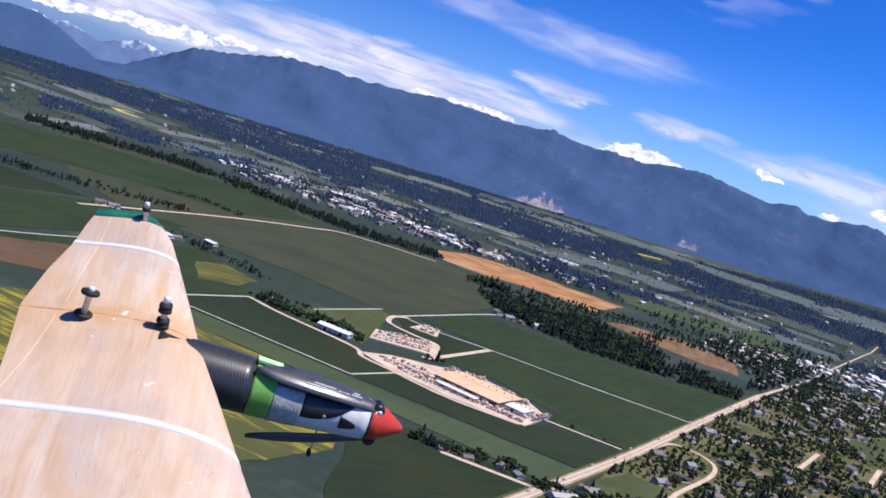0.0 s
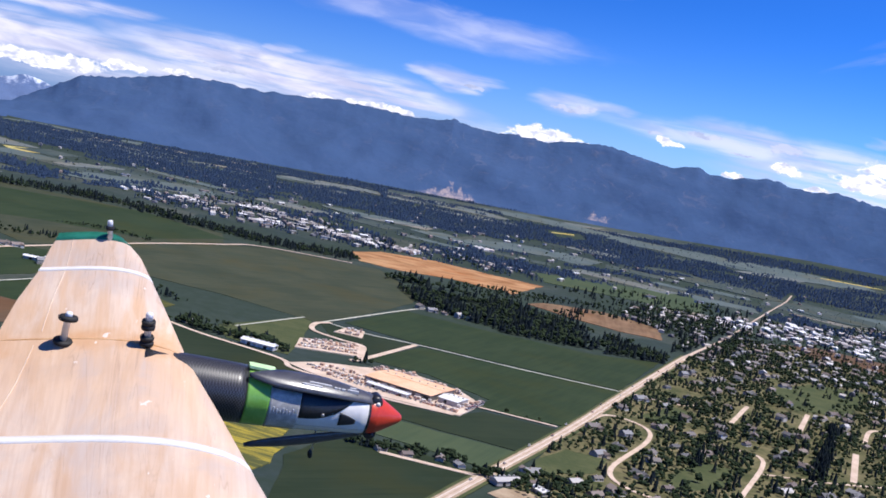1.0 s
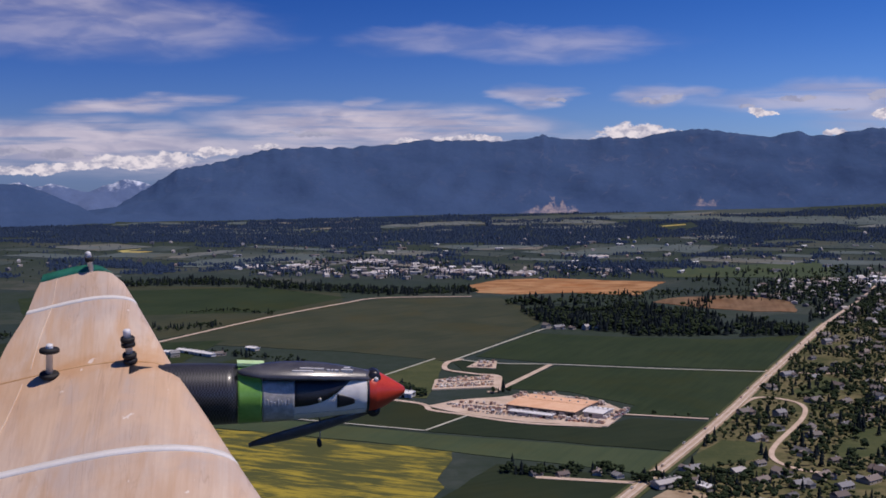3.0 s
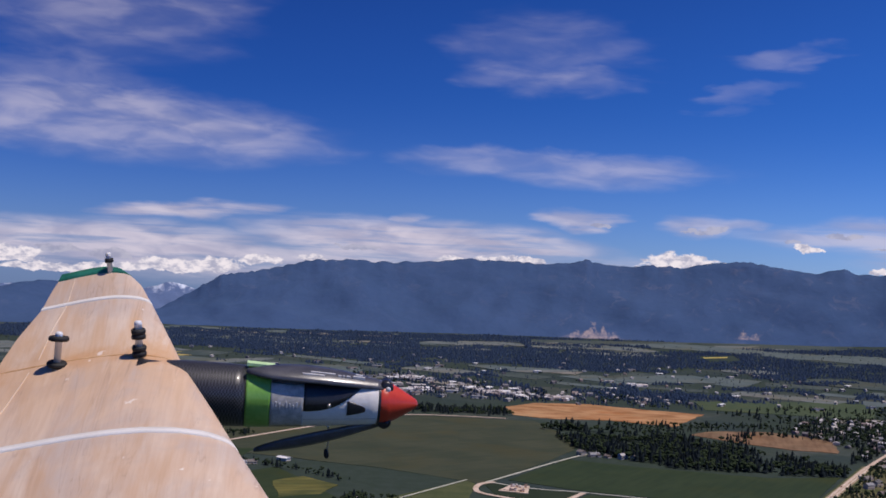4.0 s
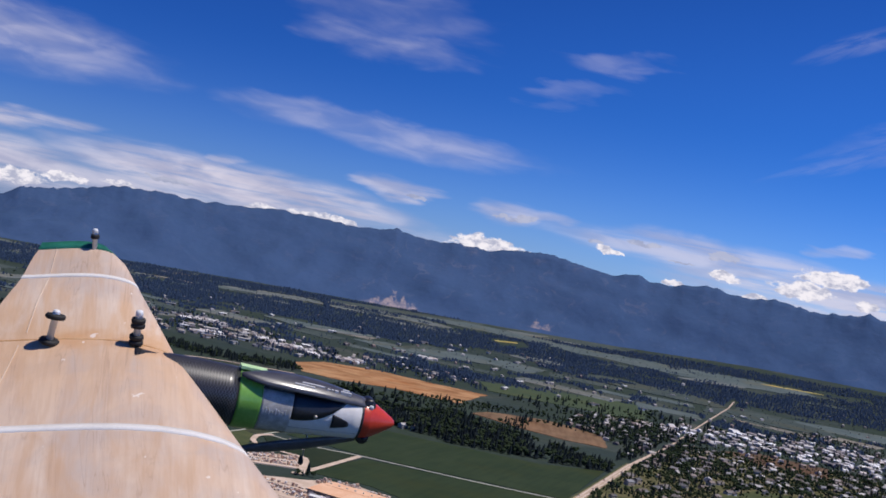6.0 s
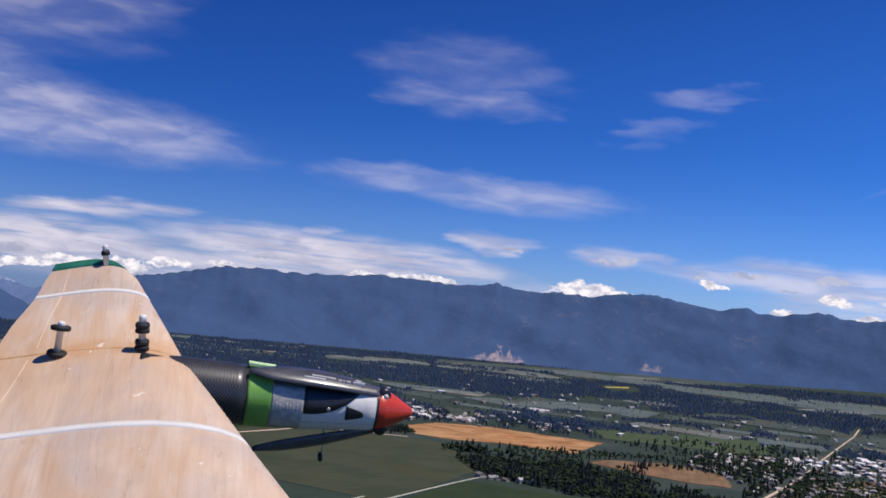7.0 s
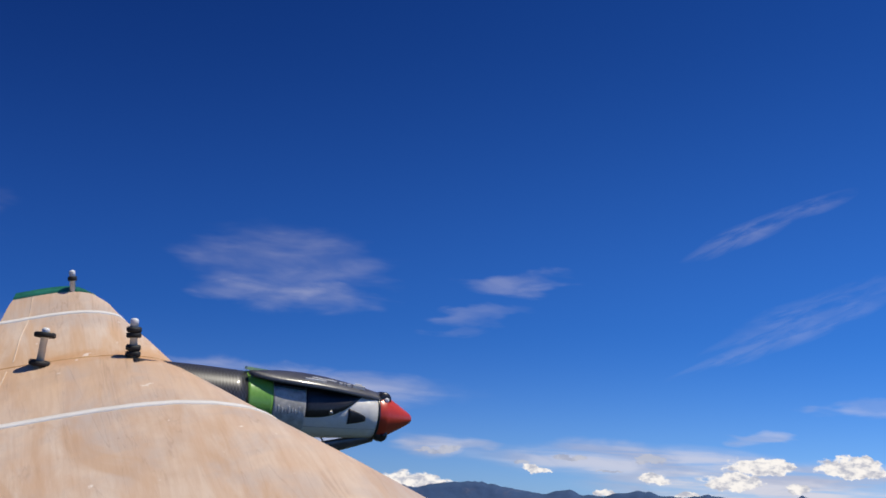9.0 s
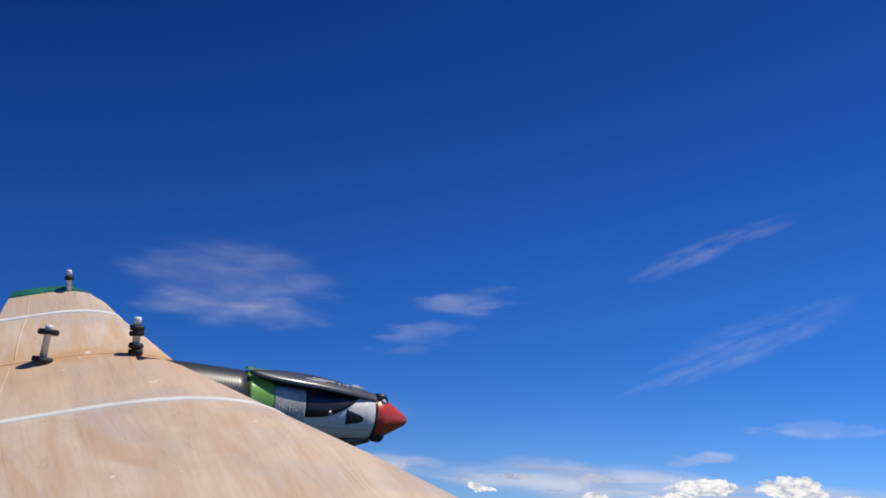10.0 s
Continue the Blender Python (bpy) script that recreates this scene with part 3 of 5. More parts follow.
def inside(x, y, poly):
    hit = False
    for i in range(len(poly)):
        (x0, y0), (x1, y1) = poly[i - 1], poly[i]
        if (y0 > y) != (y1 > y) and x < (x1 - x0) * (y - y0) / (y1 - y0) + x0:
            hit = not hit
    return hit


def scatter(poly, gap, seed, tries=12000, most=9999):
    """Random places inside an outline, no two nearer than the gap."""
    rng = random.Random(seed)
    xs, ys = [p[0] for p in poly], [p[1] for p in poly]
    cells, out = {}, []
    for _ in range(tries):
        x, y = rng.uniform(min(xs), max(xs)), rng.uniform(min(ys), max(ys))
        c = (int(x // gap), int(y // gap))
        if not inside(x, y, poly):
            continue
        if any((x - u) ** 2 + (y - v) ** 2 < gap * gap for i in (-1, 0, 1) for j in (-1, 0, 1) for u, v in cells.get((c[0] + i, c[1] + j), ())):
            continue
        cells.setdefault(c, []).append((x, y))
        out.append((x, y))
        if len(out) >= most:
            break
    return out


def near_line(x, y, line, d):
    for (ax, ay), (bx, by) in zip(line, line[1:]):
        t = max(0, min(1, ((x - ax) * (bx - ax) + (y - ay) * (by - ay)) / ((bx - ax) ** 2 + (by - ay) ** 2)))
        if (x - ax - t * (bx - ax)) ** 2 + (y - ay - t * (by - ay)) ** 2 < d * d:
            return True
    return False


def conifer_geo(rng, x, y, h, r, verts, faces, tiers=3, sides=6, z=0.0):
    """Ragged tiers of boughs round one axis, with uneven rims."""
    for k in range(tiers):
        b = z + h * (0.08 + 0.78 * k / tiers)
        t = z + min(h, h * (0.50 + 0.78 * k / tiers)) if k < tiers - 1 else z + h
        rr = r * (1 - 0.75 * k / tiers)
        n = len(verts)
        for i in range(sides):
            a = 2 * math.pi * (i + rng.random() * 0.7) / sides
            q = rr * rng.uniform(0.65, 1.2)
            verts.append((x + q * math.cos(a), y + q * math.sin(a), b + h * rng.uniform(-0.05, 0.06)))
        verts.append((x + rng.uniform(-0.05, 0.05) * r, y, t))
        faces.extend((n + i, n + (i + 1) % sides, n + sides) for i in range(sides))


ICO = bmesh.new()
bmesh.ops.create_icosphere(ICO, subdivisions=1, radius=1)
ICO_V = [v.co.copy() for v in ICO.verts]
ICO_F = [[v.index for v in f.verts] for f in ICO.faces]
ICO.free()


def leafy_geo(rng, x, y, h, r, verts, faces, clumps=6, z=0.0):
    """A crown of separate uneven clumps of leaves."""
    for _ in range(clumps):
        a, d = rng.uniform(0, 6.283), r * rng.uniform(0.1, 0.75)
        c = Vector((x + d * math.cos(a), y + d * math.sin(a), z + h * rng.uniform(0.38, 0.82)))
        s = r * rng.uniform(0.32, 0.58)
        n = len(verts)
        for v in ICO_V:
            verts.append(tuple(c + Vector((v.x, v.y, v.z * 0.8)) * s * rng.uniform(0.7, 1.25)))
        faces.extend(tuple(n + i for i in f) for f in ICO_F)


def grove(name, places, label, seed, tall=(9, 17), broad=0.25, mat="conifer", tiers=3, sides=6, category="trees", wide=1.0):
    """A wood as one body of many trees: conifers with some broad-leaved ones among them."""
    rng = random.Random(seed)
    v1, f1, v2, f2 = [], [], [], []
    for x, y in places:
        h = rng.uniform(*tall) * (1 + 0.5 * noise.noise((x * 0.021, y * 0.021, seed)))
        if rng.random() < broad:
            leafy_geo(rng, x, y, h * 0.75, h * 0.36, v2, f2, 5, hill(x, y))
        else:
            conifer_geo(rng, x, y, h, h * rng.uniform(0.19, 0.27) * wide, v1, f1, tiers, sides, hill(x, y))
    top = new(name)
    tagged(top, label, category, kind="stuff")
    for n, v, f, m in (("conifers", v1, f1, mat), ("broad_leaved_trees", v2, f2, "leaf")):
        if v:
            tagged(raw(n, v, f, m, top), kind="stuff")
    return top


# ---- valley floor and mountains ----
def build_ground():
    """One sheet, finer near the flight, out to the foot of the ranges."""
    radii = [0, 200, 400, 700, 1000, 1400, 1900, 2500, 3300, 3500, 3700, 3900, 4100, 4250, 4850]
    verts, faces, n = [(0, 0, 0)], [], 180
    for r in radii[1:]:
        for i in range(n):
            a = 2 * math.pi * i / n
            verts.append((r * math.sin(a), r * math.cos(a), hill(r * math.sin(a), r * math.cos(a)) - 0.35 + 0.25 * noise.noise((r * 0.004 * math.sin(a), r * 0.004 * math.cos(a), 7))))
    for i in range(n):
        faces.append((0, 1 + (i + 1) % n, 1 + i))
    for k in range(len(radii) - 2):
        a, b = 1 + k * n, 1 + (k + 1) * n
        faces += [(a + i, a + (i + 1) % n, b + (i + 1) % n, b + i) for i in range(n)]
    tagged(raw("ground", verts, faces, "ground", smooth=True), "patchwork valley floor of grass, scrub and small plots", "ground", kind="structure")


def mountain(name, crest, r0, r1, a0, a1, step, mat, label, rough, seed, spur=9.0):
    """A range round the valley: its crest is given as heading and height in degrees from the flight, its slopes are cut by spurs."""
    cols, rows = int((a1 - a0) / step) + 1, 26
    verts, faces = [], []
    for i in range(cols):
        a = a0 + i * step
        top = EYE + r1 * math.tan(radians(curve_at(crest, a)))
        body = sum(EYE + r1 * math.tan(radians(curve_at(crest, a + q))) for q in (-5, -4, -3, -2, -1, 0, 1, 2, 3, 4, 5)) / 11
        top += rough * 0.25 * noise.noise((a * 1.9, seed, 0)) + rough * 0.14 * noise.noise((a * 6.3, seed, 1))
        for j in range(rows):
            s = j / (rows - 4)
            wob = noise.noise((a * 0.32 + s * 0.9, s * 1.4, seed)) + 0.3 * noise.noise((a * 0.7 - s * 1.6, s * 2.4, seed + 4))
            if s <= 1:
                h = (body + (top - body) * s ** 5) * (s ** (1.15 + 0.10 * wob)) + rough * 3.0 * s * (1 - s) * noise.noise((a * spur * 0.035 + s * 2.2, s * 3.0, seed)) + rough * 1.1 * s * (1 - s) * noise.noise((a * spur * 0.1 - s * 3.1, s * 6.0, seed + 2))
            else:
                h = top * (1 - 2.2 * (s - 1))
            r = r0 + (r1 - r0) * s + 30 * wob * (1 - min(s, 1))
            verts.append((r * math.sin(radians(a)), r * math.cos(radians(a)), h - 2))
            if i and j:
                p = (i - 1) * rows + j
                q = i * rows + j
                faces.append((p - 1, q - 1, q, p))
    tagged(raw(name, verts, faces, mat, smooth=True), label, "mountain", kind="structure")


build_ground()
MAIN = [(-16, -3.4), (-14.2, -3.25), (-13.1, -2.86), (-12, -2.36), (-10.9, -1.68), (-9.5, -0.83), (-8.4, -0.65), (-7.3, -0.45), (-5.6, 0.05), (-4.7, 0.11), (-3.6, 0.22), (-1.8, 0.16), (0.1, 0.29),
        (2.2, 0.53), (4.3, 0.52), (5.6, 0.48), (7.1, 0.56), (7.8, 0.81), (8.7, 0.59), (10, 0.55), (10.9, 0.68), (12.4, 0.6), (13.5, 0.9), (15.3, 1.04), (16.8, 0.86), (18.4, 0.64), (19.3, 0.91),
        (20.9, 0.68), (22.9, 1.06), (24.6, 0.85), (26, 1.03), (28.3, 0.84), (30.3, 1.19), (32.3, 0.83), (34.2, 0.68), (36.3, 1.13), (38, 1.0), (40.2, 1.3), (42.7, 1.52), (44.5, 1.65), (46, 1.3), (60, 1.2)]
mountain("mountain_range", MAIN, 4230, 4760, -16, 60, 0.16, "range", "long dark forested mountain range painted hazy blue, with quarried faces at its foot", 40, 3.0)
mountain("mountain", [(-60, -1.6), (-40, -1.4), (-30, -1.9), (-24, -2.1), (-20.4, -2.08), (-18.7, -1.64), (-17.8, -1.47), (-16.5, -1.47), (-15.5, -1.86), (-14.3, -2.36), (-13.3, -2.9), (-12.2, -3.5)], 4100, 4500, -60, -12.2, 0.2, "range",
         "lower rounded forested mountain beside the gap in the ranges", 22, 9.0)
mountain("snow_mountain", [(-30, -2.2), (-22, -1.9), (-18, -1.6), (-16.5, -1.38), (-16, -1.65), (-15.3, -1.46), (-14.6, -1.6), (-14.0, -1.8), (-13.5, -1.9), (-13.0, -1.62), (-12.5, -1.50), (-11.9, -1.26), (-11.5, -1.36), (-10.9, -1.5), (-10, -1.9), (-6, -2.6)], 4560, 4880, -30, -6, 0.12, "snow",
         "far peaks painted hazy blue, with snow, in the gap between the ranges", 22, 14.0, 30.0)

# ---- fields ----
LEVEL = [0.0]


def field(outline, mat, label, name="crop_field", category="field", rise=0.014):
    LEVEL[0] += rise
    return slab(name, outline, -1.0, LEVEL[0], mat, label, category, ragged=9.0 if mat in ("tan", "dry", "brown", "canola") else 3.0)


field([(-490, 1949), (-560, 2240), (-235, 2180), (-70, 2085), (-60, 1958), (-170, 1776), (-297, 1575), (-400, 1700)], "olive", "dull olive-green field beyond the farm track")
field([(-614, 2034), (-494, 2134), (-220, 2187), (-58, 2023), (-165, 1842), (-341, 1821), (-518, 1746)], "green", "broad green field between rows of trees")
field([(-290, 1560), (-170, 1776), (-60, 1940), (2, 2003), (204, 2005), (249, 1780), (229, 1690), (110, 1434), (83, 1395), (-35, 1467), (-127, 1500)], "olive", "big olive-brown field with faint seed rows")
field([(-467, 1595), (-337, 1560), (-414, 1437), (-600, 1400)], "deep", "dark green plot beside a row of bushes")
field([(-440, 1400), (-309, 1548), (-206, 1569), (-239, 1385), (-337, 1215)], "green", "green field next to a farmyard")
field([(-420, 1100), (-337, 1190), (-209, 1383), (-162, 1441), (-77, 1266), (-158, 1135), (-215, 1130), (-316, 1062)], "green", "green field crossed by a pale track")
field([(-330, 1150), (-271, 1223), (-179, 1202), (-165, 1160), (-218, 1095), (-289, 1066)], "brown", "reddish-brown ploughed patch in a green field")
field([(116, 1427), (210, 1606), (344, 1560), (464, 1535), (569, 1568), (438, 1317), (205, 1376)], "green", "green field between the wood and a farm track")
field([(203, 1357), (432, 1306), (313, 1083), (234, 1099), (250, 1140), (196, 1210), (131, 1230)], "green", "green field behind the supply yard")
field([(-29, 1275), (64, 1408), (76, 1393), (64, 1292), (48, 1184), (-19, 1214)], "meadow", "rough meadow beside a white shed", "meadow")
field([(87, 1400), (198, 1363), (129, 1232), (132, 1301), (95, 1330)], "deep", "small dark green plot inside a gravel loop")
field([(-153, 1129), (-80, 1240), (-21, 1207), (47, 1149), (84, 1107), (40, 1046)], "deep", "dark green crop field with a pale track round it")
field([(-157, 1346), (-126, 1385), (-82, 1341), (-98, 1283), (-138, 1257)], "mustard", "weedy patch with yellow flowers in a green field")
field([(43, 1041), (85, 1100), (131, 1062), (195, 1042), (234, 1085), (305, 1064), (243, 962), (93, 1022)], "deep", "dark green crop field in front of the supply yard")
field([(-158, 1124), (-60, 1079), (41, 1033), (243, 957), (205, 893), (99, 949), (-10, 1007), (-158, 1070)], "pale", "long strip of pale green crop")
field([(-420, 880), (-277, 960), (-158, 1066), (-63, 1028), (1, 998), (60, 968), (40, 840), (25, 790), (-32, 720), (-260, 700)], "canola", "yellow flowering crop field with bare olive streaks")
field([(94, 929), (195, 882), (172, 822), (127, 726), (31, 690), (45, 840)], "deep", "dark green field in front of a farmhouse")
field([(-60, 560), (31, 690), (127, 726), (60, 520)], "meadow", "rough olive pasture below the crop fields", "meadow")
field([(168, 2188), (229, 2284), (343, 2305), (432, 2262), (544, 2228), (445, 2023), (339, 2067), (244, 2046), (174, 2074)], "tan", "bare tan field of dry soil behind the wood")
field([(449, 1926), (506, 1989), (610, 2010), (691, 1929), (645, 1798), (578, 1810), (517, 1850)], "dry", "second bare brown field beyond the wood")
field([(577, 2463), (853, 2567), (1033, 2649), (888, 2277), (569, 2312)], "pale", "flat green field among distant houses")
field([(-660, 3005), (-554, 3130), (-518, 3031), (-614, 2920)], "yellow", "small bright yellow field far across the valley")
field([(880, 3650), (965, 3690), (960, 3660), (878, 3625)], "yellow", "small bright yellow field below the quarry")
field([(384, 4093), (1060, 4200), (1500, 4020), (1400, 3900), (909, 4020), (381, 3964)], "pasture", "dull green fields at the foot of the range")
field([(254, 940), (295, 996), (331, 982), (304, 931), (248, 899)], "meadow", "mown lawn beside the highway", "lawn")
rngf = random.Random(5)
PLOTS = []
for cx, cy in scatter([(-1500, 2500), (-1150, 3000), (-700, 3150), (-200, 3050), (900, 3080), (1500, 2980), (1900, 2800), (1250, 2550), (600, 2650), (-200, 2750), (-650, 2250)], 165, 41, 6000):
    big = 0.75 + 0.75 * (math.hypot(cx, cy) - 2300) / 1900
    w, d = rngf.uniform(45, 150) * big, rngf.uniform(28, 80) * big
    out = math.hypot(cx, cy)
    if rngf.random() < 0.3:
        continue
    t = radians(rngf.choice((-29, -29, 61, -12, -45))) + rngf.uniform(-0.08, 0.08)
    c, s = math.cos(t), math.sin(t)
    quad = [(cx + c * u - s * v, cy + s * u + c * v) for u, v in ((-w, -d), (w * rngf.uniform(0.7, 1), -d * 0.9), (w, d), (-w * rngf.uniform(0.6, 1), d))]
    PLOTS.append((cx, cy, w, d, c, s))
    field(quad, rngf.choice(["pasture", "hay", "pasture", "hay", "hazed_grass", "hazed_grass", "straw"]), "far plot of grass or grain on the valley floor", rise=0.002)


STRIPS = []


def strip_field(line, width, mat, label):
    """A long narrow field across the valley: its middle line and its depth, with a wandering edge."""
    STRIPS.append((line, width))
    verts, faces = [], []
    course = smooth_line(line, 8)
    for i, q in enumerate(course):
        s = i / (len(course) - 1)
        w = width / 2 * (1.3 + 0.6 * noise.noise((q.x * 0.016, q.y * 0.016, 3))) * (0.3 + 0.7 * min(1, 5 * s, 5 * (1 - s)))
        top = 1.1 + 0.025 * len(STRIPS)
        for v, z in ((-w, -0.5), (-w, top), (w, top), (w, -0.5)):
            x, y = q.x, q.y + v + width * 0.16 * noise.noise((q.x * 0.02, v, 6))
            verts.append((x, y, z + hill(x, y)))
        if i:
            a, b = 4 * (i - 1), 4 * i
            faces += [(a + j, b + j, b + j + 1, a + j + 1) for j in range(3)]
    faces += [(3, 2, 1, 0), tuple(len(verts) - 4 + j for j in range(4))]
    tagged(raw("crop_field", verts, faces, mat), label, "field", kind="structure")


GRASS, HAY = "long pale strip of grass between far woods", "long strip of cut hay between far woods"
strip_field([(-890, 4005), (-755, 4085), (-526, 3920)], 70, "hazed_grass", GRASS)
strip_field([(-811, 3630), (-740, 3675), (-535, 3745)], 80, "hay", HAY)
strip_field([(-518, 4055), (-444, 4053)], 90, "hazed_grass", GRASS)
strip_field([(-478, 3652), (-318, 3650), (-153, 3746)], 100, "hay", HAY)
strip_field([(-175, 4148), (-67, 4123)], 70, "hazed_grass", GRASS)
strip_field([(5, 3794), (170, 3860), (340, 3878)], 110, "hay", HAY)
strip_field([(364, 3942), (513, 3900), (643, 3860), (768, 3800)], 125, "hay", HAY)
strip_field([(703, 3995), (923, 3960), (1232, 3728), (1507, 3533), (1850, 3419)], 180, "hazed_grass", "broad pale green fields at the foot of the range")
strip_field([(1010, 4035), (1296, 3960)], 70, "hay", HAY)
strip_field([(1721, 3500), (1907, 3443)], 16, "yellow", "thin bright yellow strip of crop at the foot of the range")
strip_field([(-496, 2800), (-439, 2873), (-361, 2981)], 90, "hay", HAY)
strip_field([(-441, 2604), (-345, 2678), (-229, 2756), (-128, 2797)], 160, "hazed_grass", "grey-green pasture behind the tree belt")
strip_field([(133, 3080), (265, 3045), (421, 3097)], 90, "hazed_grass", GRASS)
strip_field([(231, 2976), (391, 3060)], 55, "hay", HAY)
strip_field([(480, 2863), (672, 3000), (776, 3010)], 160, "hazed_grass", GRASS)
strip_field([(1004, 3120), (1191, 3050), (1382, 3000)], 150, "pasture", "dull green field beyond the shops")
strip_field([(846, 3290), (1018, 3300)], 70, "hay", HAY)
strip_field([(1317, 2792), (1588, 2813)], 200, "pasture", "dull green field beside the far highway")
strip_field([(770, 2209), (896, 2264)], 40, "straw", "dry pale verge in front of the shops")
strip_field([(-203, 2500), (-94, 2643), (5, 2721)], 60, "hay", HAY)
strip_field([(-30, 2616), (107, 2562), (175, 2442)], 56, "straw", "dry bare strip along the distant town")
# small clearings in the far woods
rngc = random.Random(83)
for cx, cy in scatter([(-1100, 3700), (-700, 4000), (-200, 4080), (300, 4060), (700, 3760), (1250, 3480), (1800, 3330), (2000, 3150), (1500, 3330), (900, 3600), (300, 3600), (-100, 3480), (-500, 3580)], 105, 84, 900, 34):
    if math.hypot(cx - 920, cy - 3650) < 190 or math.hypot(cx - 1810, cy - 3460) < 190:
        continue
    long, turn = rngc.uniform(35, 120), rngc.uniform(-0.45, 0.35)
    strip_field([(cx - long, cy - long * turn), (cx, cy + rngc.uniform(-9, 9)), (cx + long, cy + long * turn)], rngc.uniform(26, 60), rngc.choice(["hay", "hazed_grass", "hazed_grass", "pasture", "straw"]), "small pale clearing of grass in the far woods")


def in_strip(x, y):
    for line, width in STRIPS:
        if line[0][0] < x < line[-1][0]:
            for (x0, y0), (x1, y1) in zip(line, line[1:]):
                if x0 <= x <= x1:
                    gap = 0.55 + 0.5 * noise.noise((x * 0.009, y * 0.009, 12))
                    return -width * gap - 95 < y - y0 - (y1 - y0) * (x - x0) / (x1 - x0) < width * gap
    return False


def in_plot(x, y):
    for cx, cy, w, d, c, s in PLOTS:
        along, across = abs(c * (x - cx) + s * (y - cy)), abs(c * (y - cy) - s * (x - cx))
        if along < w and (across < d + 6 or 0 < cy - y < d + 80 and abs(x - cx) < w):
            return True
    return False


# ---- roads and tracks ----
HIGHWAY = [(20, 540), (117, 720), (158, 798), (310, 1059), (446, 1309), (646, 1671), (824, 1969), (1063, 2400), (1453, 3094)]
NEAR = HIGHWAY[:6]
hw = lane("highway", HIGHWAY, 6.8, 0.95, "asphalt", "straight sun-bleached two-lane highway with wide shoulders", thin=0.45)
lane("median", NEAR, 0.7, 0.99, "shoulder", "", parent=hw)
lane("verge", NEAR, 11.5, 0.86, "shoulder", "tan gravel verge along the highway", "verge")
lane("verge", NEAR, 18, 0.5, "meadow", "rough grass strip along the highway", "verge")
for off in (-2.9, 2.9):
    lane("edge_line", NEAR, 0.3, 0.99, "paint", "", parent=hw, offset=off)
for i, (pts, w, lab) in enumerate((
        ([(83, 1392), (225, 1633), (260, 1660)], 5, "pale gravel farm track between fields"),
        ([(95, 1402), (139, 1376), (206, 1365), (323, 1331), (436, 1306)], 5, "pale gravel farm track between fields"),
        ([(-80, 1242), (-153, 1129)], 4, "pale track at a field's edge"),
        ([(-153, 1129), (40, 1044)], 4, "pale track at a field's edge"),
        ([(40, 1044), (85, 1106)], 4, "pale track at a field's edge"),
        ([(-11, 1282), (66, 1412)], 4, "pale track through the meadow"),
        ([(99, 1407), (80, 1385), (76, 1340), (106, 1312), (130, 1298), (128, 1260), (124, 1230)], 8, "curved gravel drive of the upper yard"),
        ([(112, 1213), (124, 1222), (199, 1363)], 8, "straight gravel drive from the yard to a farm track"),
        ([(-80, 1242), (-40, 1208), (37, 1160), (49, 1128), (78, 1107), (131, 1069), (201, 1050)], 7, "winding gravel road along the supply yard"),
        ([(229, 1100), (306, 1075)], 6, "gravel drive from the yard to the highway"),
        ([(-330, 1480), (-294, 1548), (-170, 1776), (-63, 1935), (2, 2008), (157, 2020)], 7, "pale farm road beside the olive field"),
        ([(-420, 1120), (-330, 1187), (-209, 1388)], 4, "pale track across a green field"),
        ([(119, 887), (159, 876), (198, 866)], 8, "sandy farm drive to the highway"),
        ([(335, 1100), (382, 1167), (414, 1139), (398, 1079), (326, 955), (325, 903), (355, 880)], 7, "curving pale residential street"),
        ([(542, 1230), (616, 1359)], 8, "short pale residential street"),
        ([(433, 927), (519, 1080), (503, 1115)], 7, "pale residential street"),
        ([(497, 1029), (565, 1039), (640, 1060)], 6, "pale residential street"),
        ([(640, 1261), (705, 1378)], 9, "short pale residential street"),
        ([(605, 1059), (676, 1193)], 10, "wide pale residential street"),
        ([(723, 1264), (771, 1341), (803, 1360)], 8, "pale street end"),
        ([(438, 1312), (500, 1290), (560, 1330)], 6, "pale side street off the highway"))):
    lane("gravel_road", pts, w * (0.68 if w < 7 or "street" in lab else 0.82), 0.66 + 0.006 * i, "chalk" if w < 6 else "gravel", lab)

# ---- supply yard ----
YARD = [(46, 1144), (77, 1171), (142, 1194), (178, 1196), (222, 1152), (238, 1112), (206, 1050), (132, 1072), (78, 1110)]
slab("yard_pavement", YARD, -1, 0.8, "gravel", "pale gravel yard full of stock and parked vehicles", "yard", ragged=4.0)
slab("yard_pavement", [(54, 1226), (60, 1280), (130, 1301), (123, 1236)], -1, 0.8, "gravel", "pale gravel upper lot with rows of stock", "yard")
slab("yard_pavement", [(100, 1352), (116, 1389), (139, 1389), (133, 1342)], -1, 0.82, "gravel", "small pale gravel lot inside the loop", "yard")


def place(ob, x, y, z, turn):
    ob.matrix_basis = pose(x, y, z, 0, 0, turn)
    return ob


